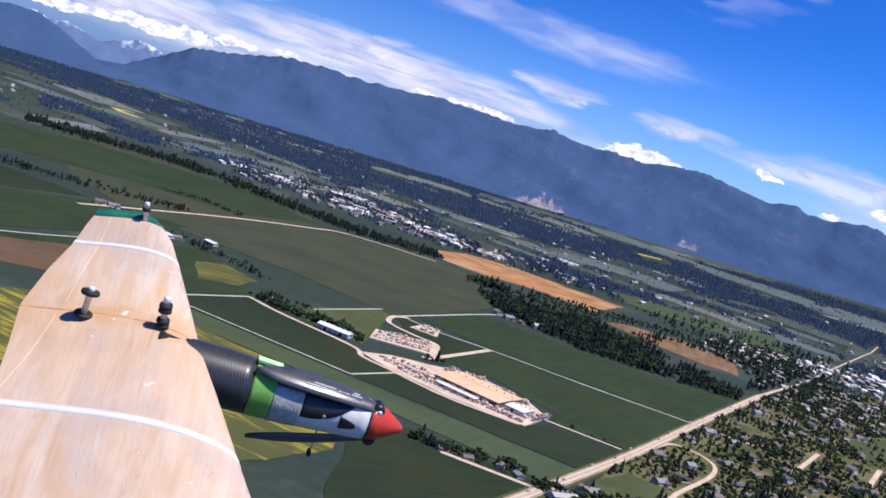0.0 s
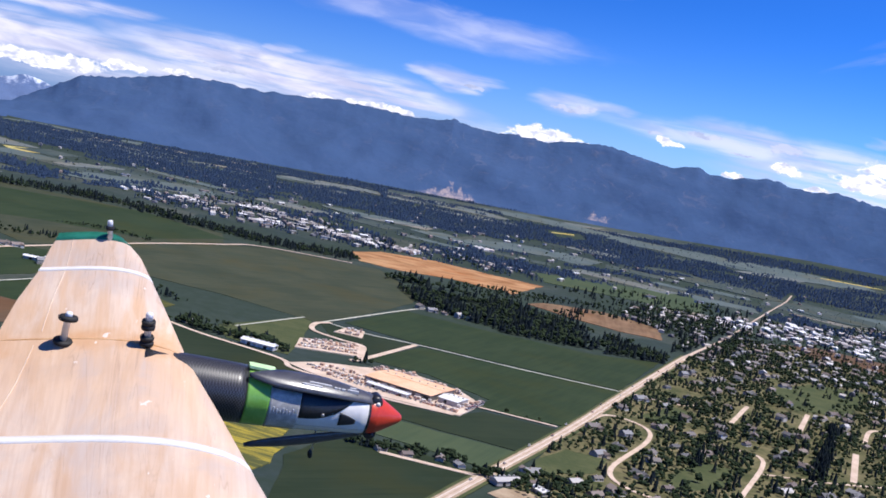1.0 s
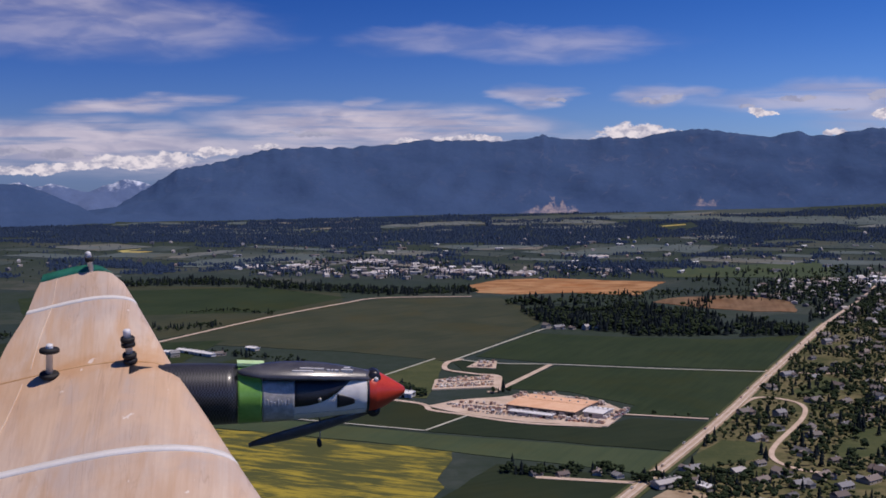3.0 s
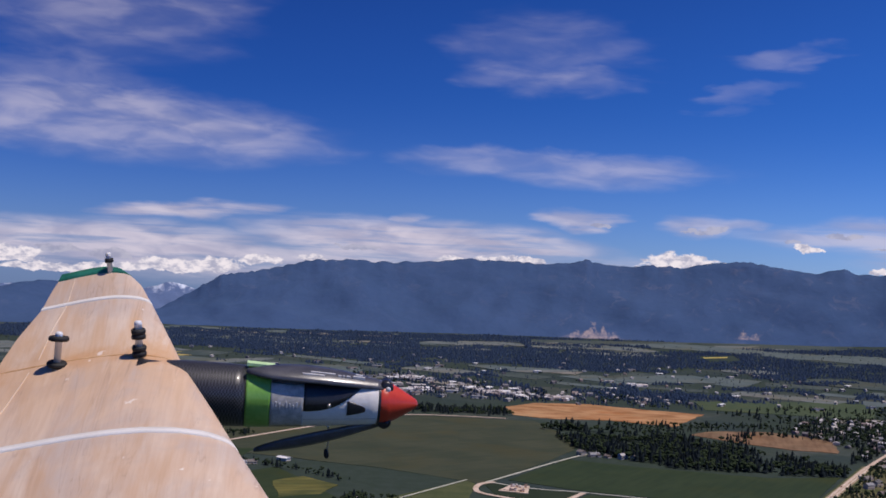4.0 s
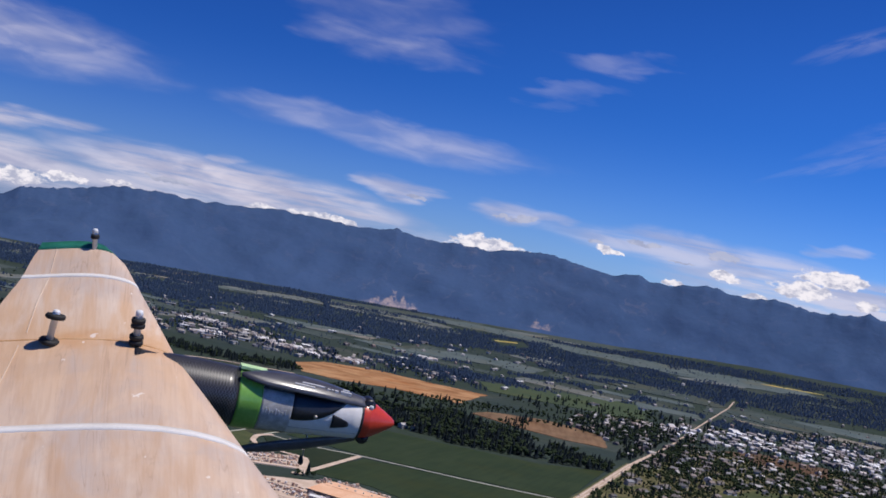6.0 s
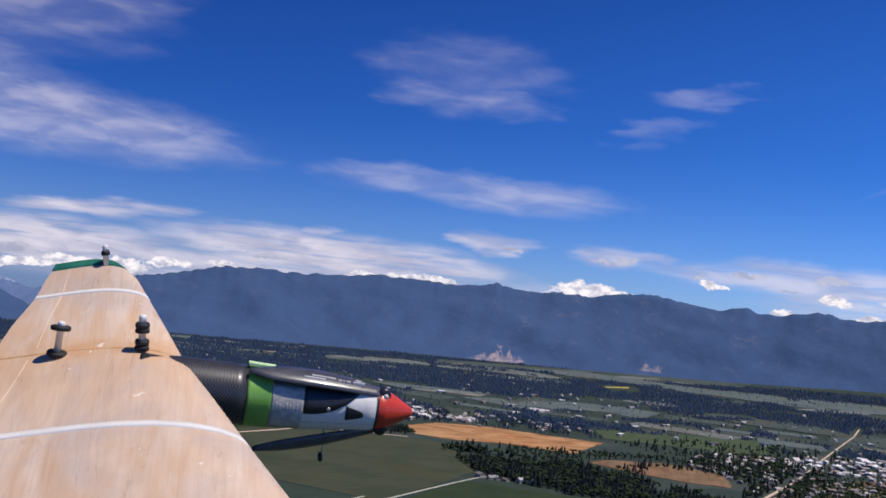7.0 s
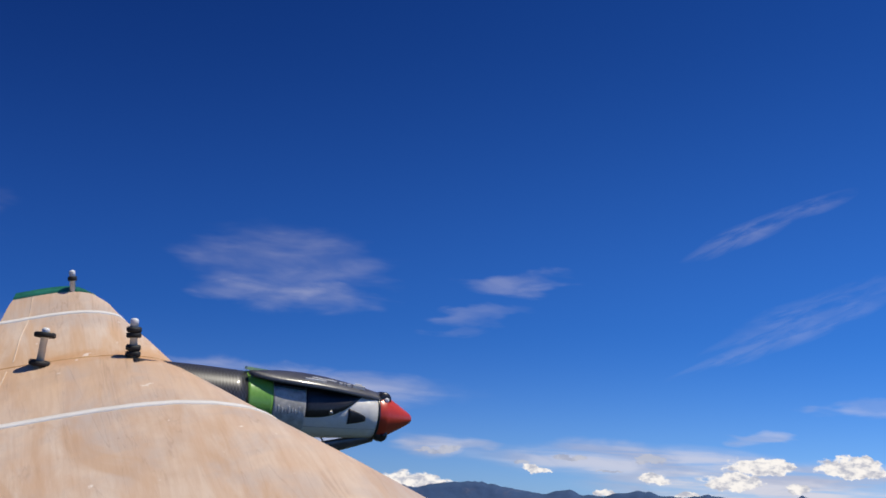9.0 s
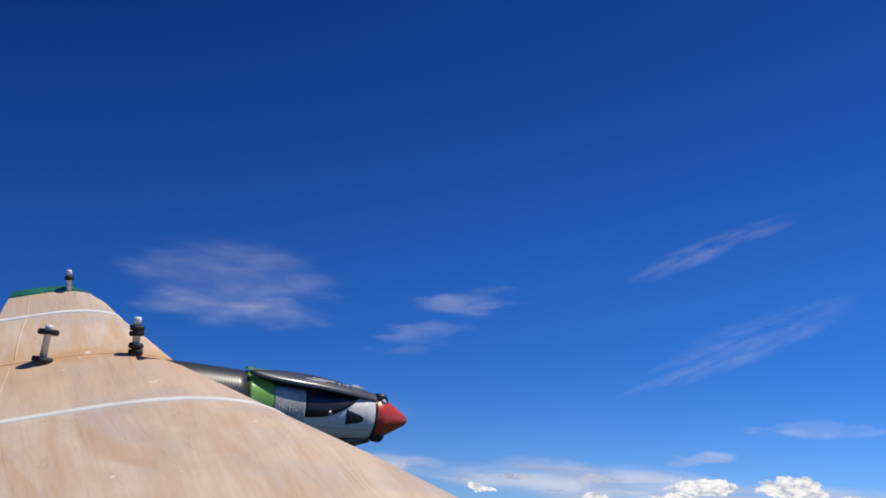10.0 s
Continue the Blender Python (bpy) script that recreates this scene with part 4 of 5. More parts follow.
def warehouse(x, y, turn, w, d, h, wall, roof, label, base=0.8, bays=6, rise=0.08):
    """A long low building: walls with doors and windows, a shallow pitched sheet roof with a ridge and vents."""
    top = tagged(new("warehouse"), label, "building")
    bm = bmesh.new()
    box(bm, -w / 2, w / 2, -d / 2, d / 2, 0, h)
    part("wall", bm, wall, top)
    bm = bmesh.new()
    gable(bm, -w / 2, w / 2, -d / 2, d / 2, h, h + d * rise, 0.8)
    rf = part("roof", bm, roof, top)
    bm = bmesh.new()
    box(bm, -w / 2 - 0.8, w / 2 + 0.8, -0.3, 0.3, h + d * rise - 0.1, h + d * rise + 0.25)
    part("ridge_cap", bm, roof, rf)
    for i in range(bays):
        u = -w / 2 + w * (i + 0.5) / bays
        bm = bmesh.new()
        box(bm, u - w / bays * 0.3, u + w / bays * 0.3, -d / 2 - 0.12, -d / 2 + 0.1, 0, h * 0.72)
        part("bay_door", bm, "glass" if i % 3 == 1 else "wallgrey", top)
        bm = bmesh.new()
        box(bm, u - 0.7, u + 0.7, d * 0.18, d * 0.18 + 1.4, h + d * rise * 0.5, h + d * rise * 0.7 + 0.9)
        part("roof_vent", bm, "wallgrey", rf)
    return place(top, x, y, base, turn)


warehouse(167, 1127, -33, 72, 56, 5.6, "shedwall", "tanroof", "large tan-roofed warehouse in the middle of the supply yard", bays=8, rise=0.03)
warehouse(206, 1095, -33, 20, 26, 5, "wallgrey", "metalroof", "white-roofed annex at the end of the warehouse", bays=4, rise=0.05)
warehouse(143, 1096, -33, 44, 9, 3.5, "wallgrey", "metalroof", "long open stock shed in front of the warehouse", bays=9, rise=0.06)
warehouse(17, 1196, -22, 36, 13, 4.5, "siding", "metalroof", "long white-roofed shed on the winding road", base=0.6, bays=6, rise=0.14)


for x, y, t, w in ((-232, 1466, -38, 46), (-214, 1450, -38, 30), (-262, 1462, -8, 24), (-160, 1486, -35, 16)):
    warehouse(x, y, t, w, 9, 3.6, "siding", "metalroof", "long low white-roofed farm shed", base=0.3, bays=4, rise=0.14)


def stack(x, y, turn, seed, base, tall=1.0):
    """A stack of timber or pallets of goods in layers."""
    rng = random.Random(seed)
    top = tagged(new("stock_stack"), "low stack of timber and palleted goods on gravel", "stack", "stacks in the supply yard")
    w, d, z = rng.uniform(2.2, 5.6), rng.uniform(1.6, 3.2), 0.0
    for i in range(rng.randint(1, 3)):
        bm = bmesh.new()
        h = rng.uniform(0.7, 1.4) * tall
        box(bm, -w / 2 * rng.uniform(0.75, 1), w / 2 * rng.uniform(0.75, 1), -d / 2, d / 2, z, z + h)
        part("layer", bm, "stock", top)
        z += h + 0.02
    return place(top, x, y, base, turn)


def car_thing():
    """A car: lower body, cabin with glass, four wheels."""
    top = tagged(new("car"), "parked car on the gravel yard", "car", "parked cars")
    bm = bmesh.new()
    box(bm, -2.2, 2.2, -0.9, 0.9, 0.3, 0.95)
    bmesh.ops.bevel(bm, geom=bm.edges[:], offset=0.12, segments=1, affect="EDGES")
    body = part("body", bm, "car", top)
    bm = bmesh.new()
    v = box(bm, -1.3, 1.0, -0.8, 0.8, 0.95, 1.5)
    for p in v[4:]:
        p.co.x *= 0.72
        p.co.y *= 0.85
    part("window", bm, "glass", body)
    bm = bmesh.new()
    box(bm, -0.95, 0.75, -0.66, 0.66, 1.5, 1.56)
    part("roof", bm, "car", body)
    for sx in (-1.35, 1.35):
        for sy in (-0.85, 0.85):
            bm = bmesh.new()
            bmesh.ops.create_cone(bm, cap_ends=True, segments=10, radius1=0.33, radius2=0.33, depth=0.22)
            part("wheel", bm, "rubber", top, pose_at=pose(sx, sy, 0.33, 90))
    return top


rngy = random.Random(11)
count = 0
for row, (p, q, n, kind) in enumerate((((70, 1140), (140, 1108), 22, "s"), ((66, 1152), (126, 1124), 22, "c"), ((84, 1122), (195, 1072), 34, "s"), ((80, 1160), (128, 1140), 14, "s"),
                                       ((100, 1108), (200, 1062), 26, "c"), ((175, 1076), (205, 1060), 14, "s"), ((205, 1072), (240, 1120), 12, "s"), ((146, 1178), (180, 1186), 18, "s"),
                                       ((186, 1168), (222, 1136), 26, "s"), ((136, 1178), (150, 1190), 6, "s"), ((216, 1076), (238, 1112), 14, "c"),
                                       ((58, 1236), (120, 1246), 20, "s"), ((60, 1248), (122, 1260), 18, "c"), ((62, 1262), (124, 1276), 20, "s"), ((64, 1274), (126, 1290), 16, "s"),
                                       ((106, 1356), (130, 1352), 8, "s"), ((116, 1378), (134, 1376), 7, "s"))):
    for i in range(n):
        t = (i + rngy.uniform(0.2, 0.8)) / n
        x, y = p[0] + (q[0] - p[0]) * t, p[1] + (q[1] - p[1]) * t + rngy.uniform(-1.5, 1.5)
        turn = math.degrees(math.atan2(q[1] - p[1], q[0] - p[0])) + 90 + rngy.uniform(-8, 8)
        if kind == "s":
            stack(x, y, turn, 100 + count, 0.8, 1.3 if row in (7, 8, 9) else 1.0)
        elif count == 22:
            FIRST_CAR = place(car_thing(), x, y, 0.8, turn)
        else:
            copy_thing(FIRST_CAR, pose(x, y, 0.8, 0, 0, turn))
        count += 1


rngc = random.Random(23)
for i, s in enumerate((0.06, 0.13, 0.21, 0.27, 0.33, 0.42, 0.47, 0.55, 0.63, 0.70, 0.79, 0.9)):
    side = 1 if i % 2 else -1
    x, y = 158 + (646 - 158) * s, 798 + (1671 - 798) * s
    ride = copy_thing(FIRST_CAR, pose(x + side * 1.5, y - side * 0.85, 0.99, 0, 0, 60.8 + (180 if side < 0 else 0)))
    tagged(ride, "car standing on the two-lane highway", "car", "cars on the highway")


# ---- houses ----
def house(w, d, h, rise, wing, label):
    """A house: walls, a pitched roof with eaves, a chimney, windows and a door; some with a wing."""
    top = tagged(new("house"), label, "house", "houses along the highway")
    bm = bmesh.new()
    box(bm, -w / 2, w / 2, -d / 2, d / 2, 0, h)
    if wing:
        box(bm, w * 0.1, w * 0.45, -d / 2 - 4, -d / 2, 0, h - 0.1)
    part("wall", bm, "siding", top)
    bm = bmesh.new()
    gable(bm, -w / 2, w / 2, -d / 2, d / 2, h, h + rise)
    rf = part("roof", bm, "roof", top)
    if wing:
        bm = bmesh.new()
        gable(bm, -2, 4, -w * 0.19, w * 0.19, h, h + rise * 0.7)
        part("wing_roof", bm, "roof", top, pose_at=pose(w * 0.275, -d / 2 - 2, 0, 0, 0, 90))
    bm = bmesh.new()
    box(bm, w * 0.2, w * 0.2 + 0.8, 0.6, 1.4, h + rise * 0.4, h + rise + 0.7)
    part("chimney", bm, "stock", rf)
    for u in (-0.35, -0.12, 0.3):
        bm = bmesh.new()
        box(bm, u * w - 0.7, u * w + 0.7, d / 2 - 0.05, d / 2 + 0.06, 0.9, 2.1)
        part("window", bm, "glass", top)
        bm = bmesh.new()
        box(bm, u * w - 0.7, u * w + 0.7, -d / 2 - 0.06, -d / 2 + 0.05, 0.9, 2.1)
        part("window", bm, "glass", top)
    bm = bmesh.new()
    box(bm, 0.02 * w, 0.02 * w + 1, -d / 2 - 0.08, -d / 2 + 0.05, 0, 2.05)
    part("door", bm, "glass", top)
    return top


KINDS = [house(13, 8.5, 2.8, 2.4, False, "single-storey family house with a pitched shingle roof among trees"),
         house(15, 9, 3.0, 2.8, True, "family house with a side wing and pitched roof among trees"),
         house(11, 9, 5.2, 2.6, False, "two-storey family house with a pitched roof among trees"),
         house(9, 6.5, 2.6, 1.8, False, "small outbuilding with a pitched roof beside a house")]
TOWN = [(215, 845), (276, 985), (333, 1085), (433, 1270), (581, 1540), (844, 1990), (1250, 2010), (1150, 1750), (960, 1400), (720, 1050), (480, 820), (330, 760)]
STREETS = [HIGHWAY, [(335, 1100), (382, 1167), (414, 1139), (398, 1079), (326, 955), (325, 903), (355, 880)], [(542, 1230), (616, 1359)], [(433, 927), (519, 1080), (503, 1115)],
           [(497, 1029), (640, 1060)], [(640, 1261), (705, 1378)], [(605, 1059), (676, 1193)], [(723, 1264), (771, 1341), (803, 1360)]]
LAWN = [(254, 940), (295, 996), (331, 982), (304, 931), (248, 899)]
slab("town_ground", TOWN, -1, 0.1, "townsoil", "dry olive and tan gardens and vacant lots of the town", "ground")
OPEN = [[(714, 1517), (837, 1640), (928, 1636), (775, 1410), (690, 1395)], [(378, 959), (440, 1042), (463, 1028), (429, 954), (375, 920)], [(425, 1195), (490, 1274), (517, 1255), (446, 1164)],
        [(946, 2028), (972, 1906), (1089, 1889), (1174, 2047), (1049, 2092)]]
slab("dirt_lot", [(196, 826), (210, 848), (232, 845), (244, 820), (215, 806)], -1, 0.3, "shoulder", "pale dirt lot of a farm shop beside the highway", "lot", ragged=5.0)
warehouse(214, 858, 28, 24, 10, 4, "siding", "roof", "long grey-roofed farm shop beside the highway", base=0.3, bays=5, rise=0.2)
warehouse(240, 848, 118, 14, 8, 3.5, "siding", "metalroof", "white-roofed store beside the farm shop", base=0.3, bays=3, rise=0.2)
slab("park", OPEN[0], -1, 0.2, "meadow", "open park with pale mown grass among the houses", "park")
slab("vacant_lot", OPEN[1], -1, 0.2, "meadow", "open olive lot between houses and a hedge", "lot")
slab("vacant_lot", OPEN[2], -1, 0.2, "meadow", "small green lot off the side street", "lot")
slab("bare_strip", OPEN[3], -1, 0.2, "brown", "bare brown strip of ground in front of the shops", "lot")
homes = [p for p in scatter(TOWN, 27, 3, 9000) if not any(near_line(*p, s, 15 if s is HIGHWAY else 12) for s in STREETS) and not inside(*p, LAWN) and not any(inside(*p, o) for o in OPEN)]
rngh = random.Random(8)
homes = [p for p in homes if rngh.random() < 0.74]
homes.sort(key=lambda p: p[1])
homes = homes[:330]
extra = [(120, 893), (140, 889), (168, 893), (182, 884), (-196, 1452), (-250, 1444), (-60, 1258), (235, 1650), (252, 1645), (270, 1640), (290, 1634), (306, 1628), (662, 1979), (676, 1968), (692, 1956), (-315, 1534), (-299, 1537)]
for i, (x, y) in enumerate(homes + extra):
    m = pose(x, y, 0.08, 0, 0, rngh.choice([25, 28, 62, 118, -62, 30, 205]) + rngh.uniform(-12, 12))
    if i < 4:
        KINDS[i].matrix_basis = m
    else:
        copy_thing(KINDS[3 if i >= len(homes) and i < len(homes) + 4 else rngh.choice([0, 0, 1, 1, 2, 3])], m)

# shops, sheds and the far town: large pale roofs
rngs = random.Random(21)
for x, y in scatter([(842, 2148), (937, 2100), (1114, 2150), (1250, 2080), (1500, 2300), (1340, 2400), (1018, 2322)], 52, 4, 500, 46):
    warehouse(x, y, 60 + rngs.uniform(-6, 6), rngs.uniform(16, 36), rngs.uniform(10, 17), 5, "siding", rngs.choice(["metalroof", "metalroof", "roof"]), "flat-looking pale-roofed shop building in the commercial strip", 0.5, 3)
for x, y in scatter([(-230, 2420), (-190, 2560), (-47, 2714), (248, 2480), (226, 2260), (-8, 2300)], 44, 6, 900, 30):
    warehouse(x, y, rngs.choice([10, 60]) + rngs.uniform(-6, 6), rngs.uniform(14, 36), rngs.uniform(9, 16), 5, "siding", rngs.choice(["metalroof", "roof", "roof", "wallgrey"]), "pale building of the distant town", 0.5, 2)
for x, y in scatter([(-450, 2700), (-250, 3100), (900, 3300), (1500, 2900), (900, 2400), (500, 2330), (300, 2700)], 105, 7, 1500, 36):
    warehouse(x, y, rngs.uniform(0, 90), rngs.uniform(10, 26), rngs.uniform(8, 12), 4.5, "siding", rngs.choice(["metalroof", "roof", "roof"]), "distant farm or house with a pale roof", 0.4 + hill(x, y), 2)

def far_buildings(name, places, label, seed, size=(8, 20), mat="faraway"):
    """Many small gabled buildings too far off to tell apart, in one body."""
    rng = random.Random(seed)
    verts, faces = [], []
    for x, y in places:
        w, d, h, t = rng.uniform(*size), rng.uniform(7, 11), rng.uniform(2.8, 5), rng.uniform(0, 3.14)
        c, q, n = math.cos(t), math.sin(t), len(verts)
        for u, v, z in ((-w, -d, 0), (w, -d, 0), (w, d, 0), (-w, d, 0), (-w, -d, h), (w, -d, h), (w, d, h), (-w, d, h), (-w, 0, h * 1.5), (w, 0, h * 1.5)):
            verts.append((x + (c * u - q * v) / 2, y + (q * u + c * v) / 2, z + 0.3 + hill(x, y)))
        faces += [tuple(n + i for i in f) for f in ((0, 1, 5, 4), (1, 2, 6, 9, 5), (2, 3, 7, 6), (3, 0, 4, 8, 7), (4, 5, 9, 8), (6, 7, 8, 9))]
    tagged(raw(name, verts, faces, mat), label, "buildings", kind="stuff")


far_buildings("distant_town", scatter([(-260, 2380), (-230, 2600), (-47, 2760), (260, 2520), (560, 2480), (560, 2290), (226, 2290), (-8, 2300)], 19, 31, 6000, 120), "pale roofs of the distant town among trees", 31, (6, 15))
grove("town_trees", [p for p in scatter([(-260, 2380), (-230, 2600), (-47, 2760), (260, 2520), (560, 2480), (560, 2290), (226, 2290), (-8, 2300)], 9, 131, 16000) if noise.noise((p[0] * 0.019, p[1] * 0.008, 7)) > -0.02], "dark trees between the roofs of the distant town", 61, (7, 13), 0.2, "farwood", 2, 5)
far_buildings("distant_houses", scatter([(-900, 2500), (-700, 3300), (300, 3500), (1500, 3400), (2000, 2900), (1350, 2450), (650, 2330), (300, 2650)], 48, 33, 6000, 110), "scattered pale-roofed farms and houses far across the valley", 33, (4, 8))
far_buildings("distant_houses", scatter([(660, 1700), (880, 2100), (1500, 2700), (1650, 2500), (1250, 1900), (960, 1450)], 26, 35, 6000, 200), "houses of the town beyond the highway", 35, (8, 13))
grove("town_trees", [p for p in scatter([(660, 1700), (880, 2100), (1500, 2700), (1650, 2500), (1250, 1900), (960, 1450)], 13, 135, 14000) if not near_line(*p, HIGHWAY, 11)], "dark trees between the houses beyond the highway", 65, (6, 11), 0.5, "conifer", 2, 5)
SUBURB = [(655, 1715), (690, 1840), (640, 2030), (760, 2230), (900, 2240), (960, 2200), (880, 2090), (780, 1930)]
far_buildings("distant_houses", [p for p in scatter(SUBURB, 27, 38, 4000, 60) if not near_line(*p, HIGHWAY, 14)], "houses between the bare field and the highway", 38, (8, 13))
grove("town_trees", [p for p in scatter(SUBURB, 9.5, 138, 14000) if not near_line(*p, HIGHWAY, 10)], "dark trees between the houses along the far highway", 68, (7, 13), 0.6, "conifer", 2, 5)
rngp = random.Random(52)
for (ax, ay), (bx, by), n in (((-289, 2530), (-239, 2550), 9), ((-207, 2515), (-146, 2575), 16), ((-45, 2650), (32, 2640), 14), ((-24, 2385), (34, 2405), 14), ((93, 2490), (157, 2410), 18), ((165, 2450), (224, 2355), 18), ((267, 2370), (314, 2370), 10), ((459, 2790), (520, 2740), 9)):
    spots = [(ax + (bx - ax) * t + rngp.uniform(-12, 12), ay + (by - ay) * t + rngp.uniform(-26, 26)) for t in (rngp.random() for _ in range(n))]
    far_buildings("distant_sheds", spots, "white and pinkish roofs of works and stores in the distant town", rngp.randrange(999), (10, 24), "palebuild")
far_buildings("distant_shops", scatter([(820, 2170), (937, 2080), (1114, 2110), (1260, 2020), (1560, 2300), (1340, 2450), (1018, 2350)], 25, 36, 5000, 130), "white and grey roofs of the commercial strip", 36, (11, 24), "palebuild")

# ---- trees ----
WOOD = [(205, 1915), (246, 1935), (376, 1880), (500, 1745), (600, 1620), (575, 1566), (468, 1560), (349, 1575), (270, 1660), (233, 1720)]
def open_patch(x, y):
    return noise.noise((x * 0.011, y * 0.011, 5)) + 0.5 * noise.noise((x * 0.04, y * 0.04, 9)) < 0.25


grove("conifer_wood", [p for p in scatter(WOOD, 5.7, 12, 40000) if open_patch(*p) and not inside(*p, [(482, 1725), (532, 1726), (511, 1660), (467, 1658)])], "dense dark conifer wood with ragged edges", 1, (8, 17), 0.5, wide=1.3)
town_trees = [p for p in scatter(TOWN, 6.1, 13, 80000) if not any(near_line(*p, s, 9 if s is HIGHWAY else 7) for s in STREETS) and not inside(*p, LAWN) and (not any(inside(*p, o) for o in OPEN) or noise.noise((p[0] * 0.05, p[1] * 0.05, 6)) > 0.28)
              and noise.noise((p[0] * 0.018, p[1] * 0.018, 2)) < 0.26 and not any((p[0] - a) ** 2 + (p[1] - b) ** 2 < 64 for a, b in homes)]
grove("garden_trees", town_trees, "mixed conifers and broad-leaved trees among the houses", 2, (6, 12), 0.84)


def belt(points, width, gap, seed):
    """Places along a line of trees."""
    rng, out = random.Random(seed), []
    for a, b in zip(points, points[1:]):
        length = math.dist(a, b)
        d = Vector((b[0] - a[0], b[1] - a[1])) / length
        for _ in range(int(length * width / gap ** 2) + 1):
            t, s = rng.uniform(0, length), rng.gauss(0, width / 3)
            out.append((a[0] + d.x * t - d.y * s, a[1] + d.y * t + d.x * s))
    return out


grove("tree_row", belt([(-75, 1255), (-40, 1232), (-12, 1228), (30, 1212), (42, 1190)], 17, 4.2, 3) + belt([(-70, 1262), (-10, 1275)], 6, 5, 4), "row of dark trees behind the white shed", 3, (7, 12), 0.9)
grove("tree_row", belt([(-560, 1590), (-440, 1630), (-347, 1656), (-282, 1666), (-227, 1704)], 34, 8, 5), "straggling rows of trees and bushes at a field's edge", 4, (6, 11), 0.6)
grove("hedge_row", belt([(701, 1298), (553, 1033)], 12, 4.5, 81), "tall dense dark hedge of conifers between the lots", 21, (9, 13), 0.1)
grove("hedge_row", belt([(523, 1203), (417, 1014)], 9, 5, 82) + belt([(468, 1095), (514, 1083)], 5, 4.5, 83), "long dark hedge behind the houses", 22, (6, 10), 0.5)
grove("tree_row", belt([(-215, 1475), (-160, 1440), (-110, 1400), (-75, 1370)], 16, 7, 6), "trees and bushes round a farmyard", 5, (5, 10), 0.6)
grove("tree_row", belt([(-620, 2190), (-350, 2260), (-200, 2200), (-60, 2120), (40, 2070), (165, 2095)], 60, 7.0, 7), "dark belt of trees along the far edge of the fields", 6, (8, 14), 0.45, wide=1.4)
grove("tree_row", belt([(95, 905), (112, 899), (150, 905), (190, 900)], 15, 4.4, 8), "dark trees round the farmhouse", 7, (6, 10), 0.9)
grove("tree_row", belt([(190, 870), (225, 872), (250, 862), (262, 880), (250, 905)], 16, 5, 87) + belt([(225, 800), (255, 830), (268, 850)], 14, 5, 88), "dark trees round the farm shop", 27, (6, 10), 0.85)
grove("tree_row", belt([(118, 1208), (128, 1203)], 5, 4, 9) + belt([(250, 1097), (300, 1083)], 2, 6, 10), "small trees on the yard's edge", 8, (4, 8), 0.8)
grove("tree_row", belt([(240, 1700), (290, 1640), (345, 1590)], 14, 7, 11), "bushes and houses' trees at the end of the wood", 9, (5, 10), 0.6)
grove("tree_row", scatter([(300, 1990), (430, 2040), (560, 2080), (720, 2080), (690, 2010), (560, 2030), (440, 1940), (390, 1900)], 9, 77, 6000), "mixed trees between the bare fields", 28, (6, 12), 0.6)
grove("tree_row", belt([(470, 1800), (560, 1960), (700, 1960), (860, 2040)], 40, 12, 12), "scattered trees beyond the wood", 10, (7, 13), 0.4)
grove("tree_row", belt([(-306, 1834), (-235, 1861), (-164, 1813)], 14, 6.5, 13), "broken row of bushes in an olive field", 11, (5, 9), 0.7)

def tree(seed, h, conifer):
    """A single tree: tapered trunk with limbs, and a crown of boughs or leaf clumps."""
    rng = random.Random(seed)
    top = tagged(new("tree"), "dark pointed conifer standing by itself among houses" if conifer else "round broad-leaved tree with an uneven crown among houses", "tree", "single trees")
    v, f = [], []
    for a in range(6):
        t = 2 * math.pi * a / 6
        v += [(0.3 * math.cos(t), 0.3 * math.sin(t), 0), (0.1 * math.cos(t), 0.1 * math.sin(t), h * 0.7)]
        b = (a + 1) % 6
        f.append((2 * a, 2 * b, 2 * b + 1, 2 * a + 1))
    for k in range(4):
        t, z, n = rng.uniform(0, 6.28), h * rng.uniform(0.3, 0.5), len(v)
        e = (h * 0.2 * math.cos(t), h * 0.2 * math.sin(t), z + h * 0.18)
        v += [(0, 0, z - 0.15), (0.12, 0.1, z), (0, 0, z + 0.15), e]
        f += [(n, n + 1, n + 3), (n + 1, n + 2, n + 3), (n + 2, n, n + 3)]
    raw("trunk", v, f, "bark", top)
    v, f = [], []
    if conifer:
        conifer_geo(rng, 0, 0, h, h * 0.22, v, f, 5, 9)
    else:
        leafy_geo(rng, 0, 0, h, h * 0.42, v, f, 16)
    raw("crown", v, f, "conifer" if conifer else "leaf", top)
    return top


SAPLINGS = [tree(60 + i, (9, 12, 8, 10, 14, 7)[i], i in (1, 4)) for i in range(6)]
spots = [(100, 902), (109, 896), (186, 893), (176, 900), (128, 1212), (133, 1206)] + [p for p in scatter([(255, 850), (300, 960), (430, 1200), (560, 1330), (640, 1120), (440, 850)], 17, 71, 4000, 150)
                                                                           if not any(near_line(*p, s, 8) for s in STREETS) and not inside(*p, LAWN) and not any((p[0] - a) ** 2 + (p[1] - b) ** 2 < 80 for a, b in homes)]
rngt = random.Random(72)
for i, (x, y) in enumerate(spots):
    m = pose(x, y, 0.2, 0, 0, rngt.uniform(0, 360))
    if i < 6:
        SAPLINGS[i].matrix_basis = m
    else:
        copy_thing(SAPLINGS[rngt.randrange(6)], m)

# far woods of the valley: long strips between the plots
VALLEY = [(-1700, 2350), (-1250, 3900), (-300, 4180), (900, 4180), (2300, 3500), (2500, 2900), (1500, 2350), (900, 2350), (570, 2480), (250, 2560), (-250, 2600), (-700, 2260)]


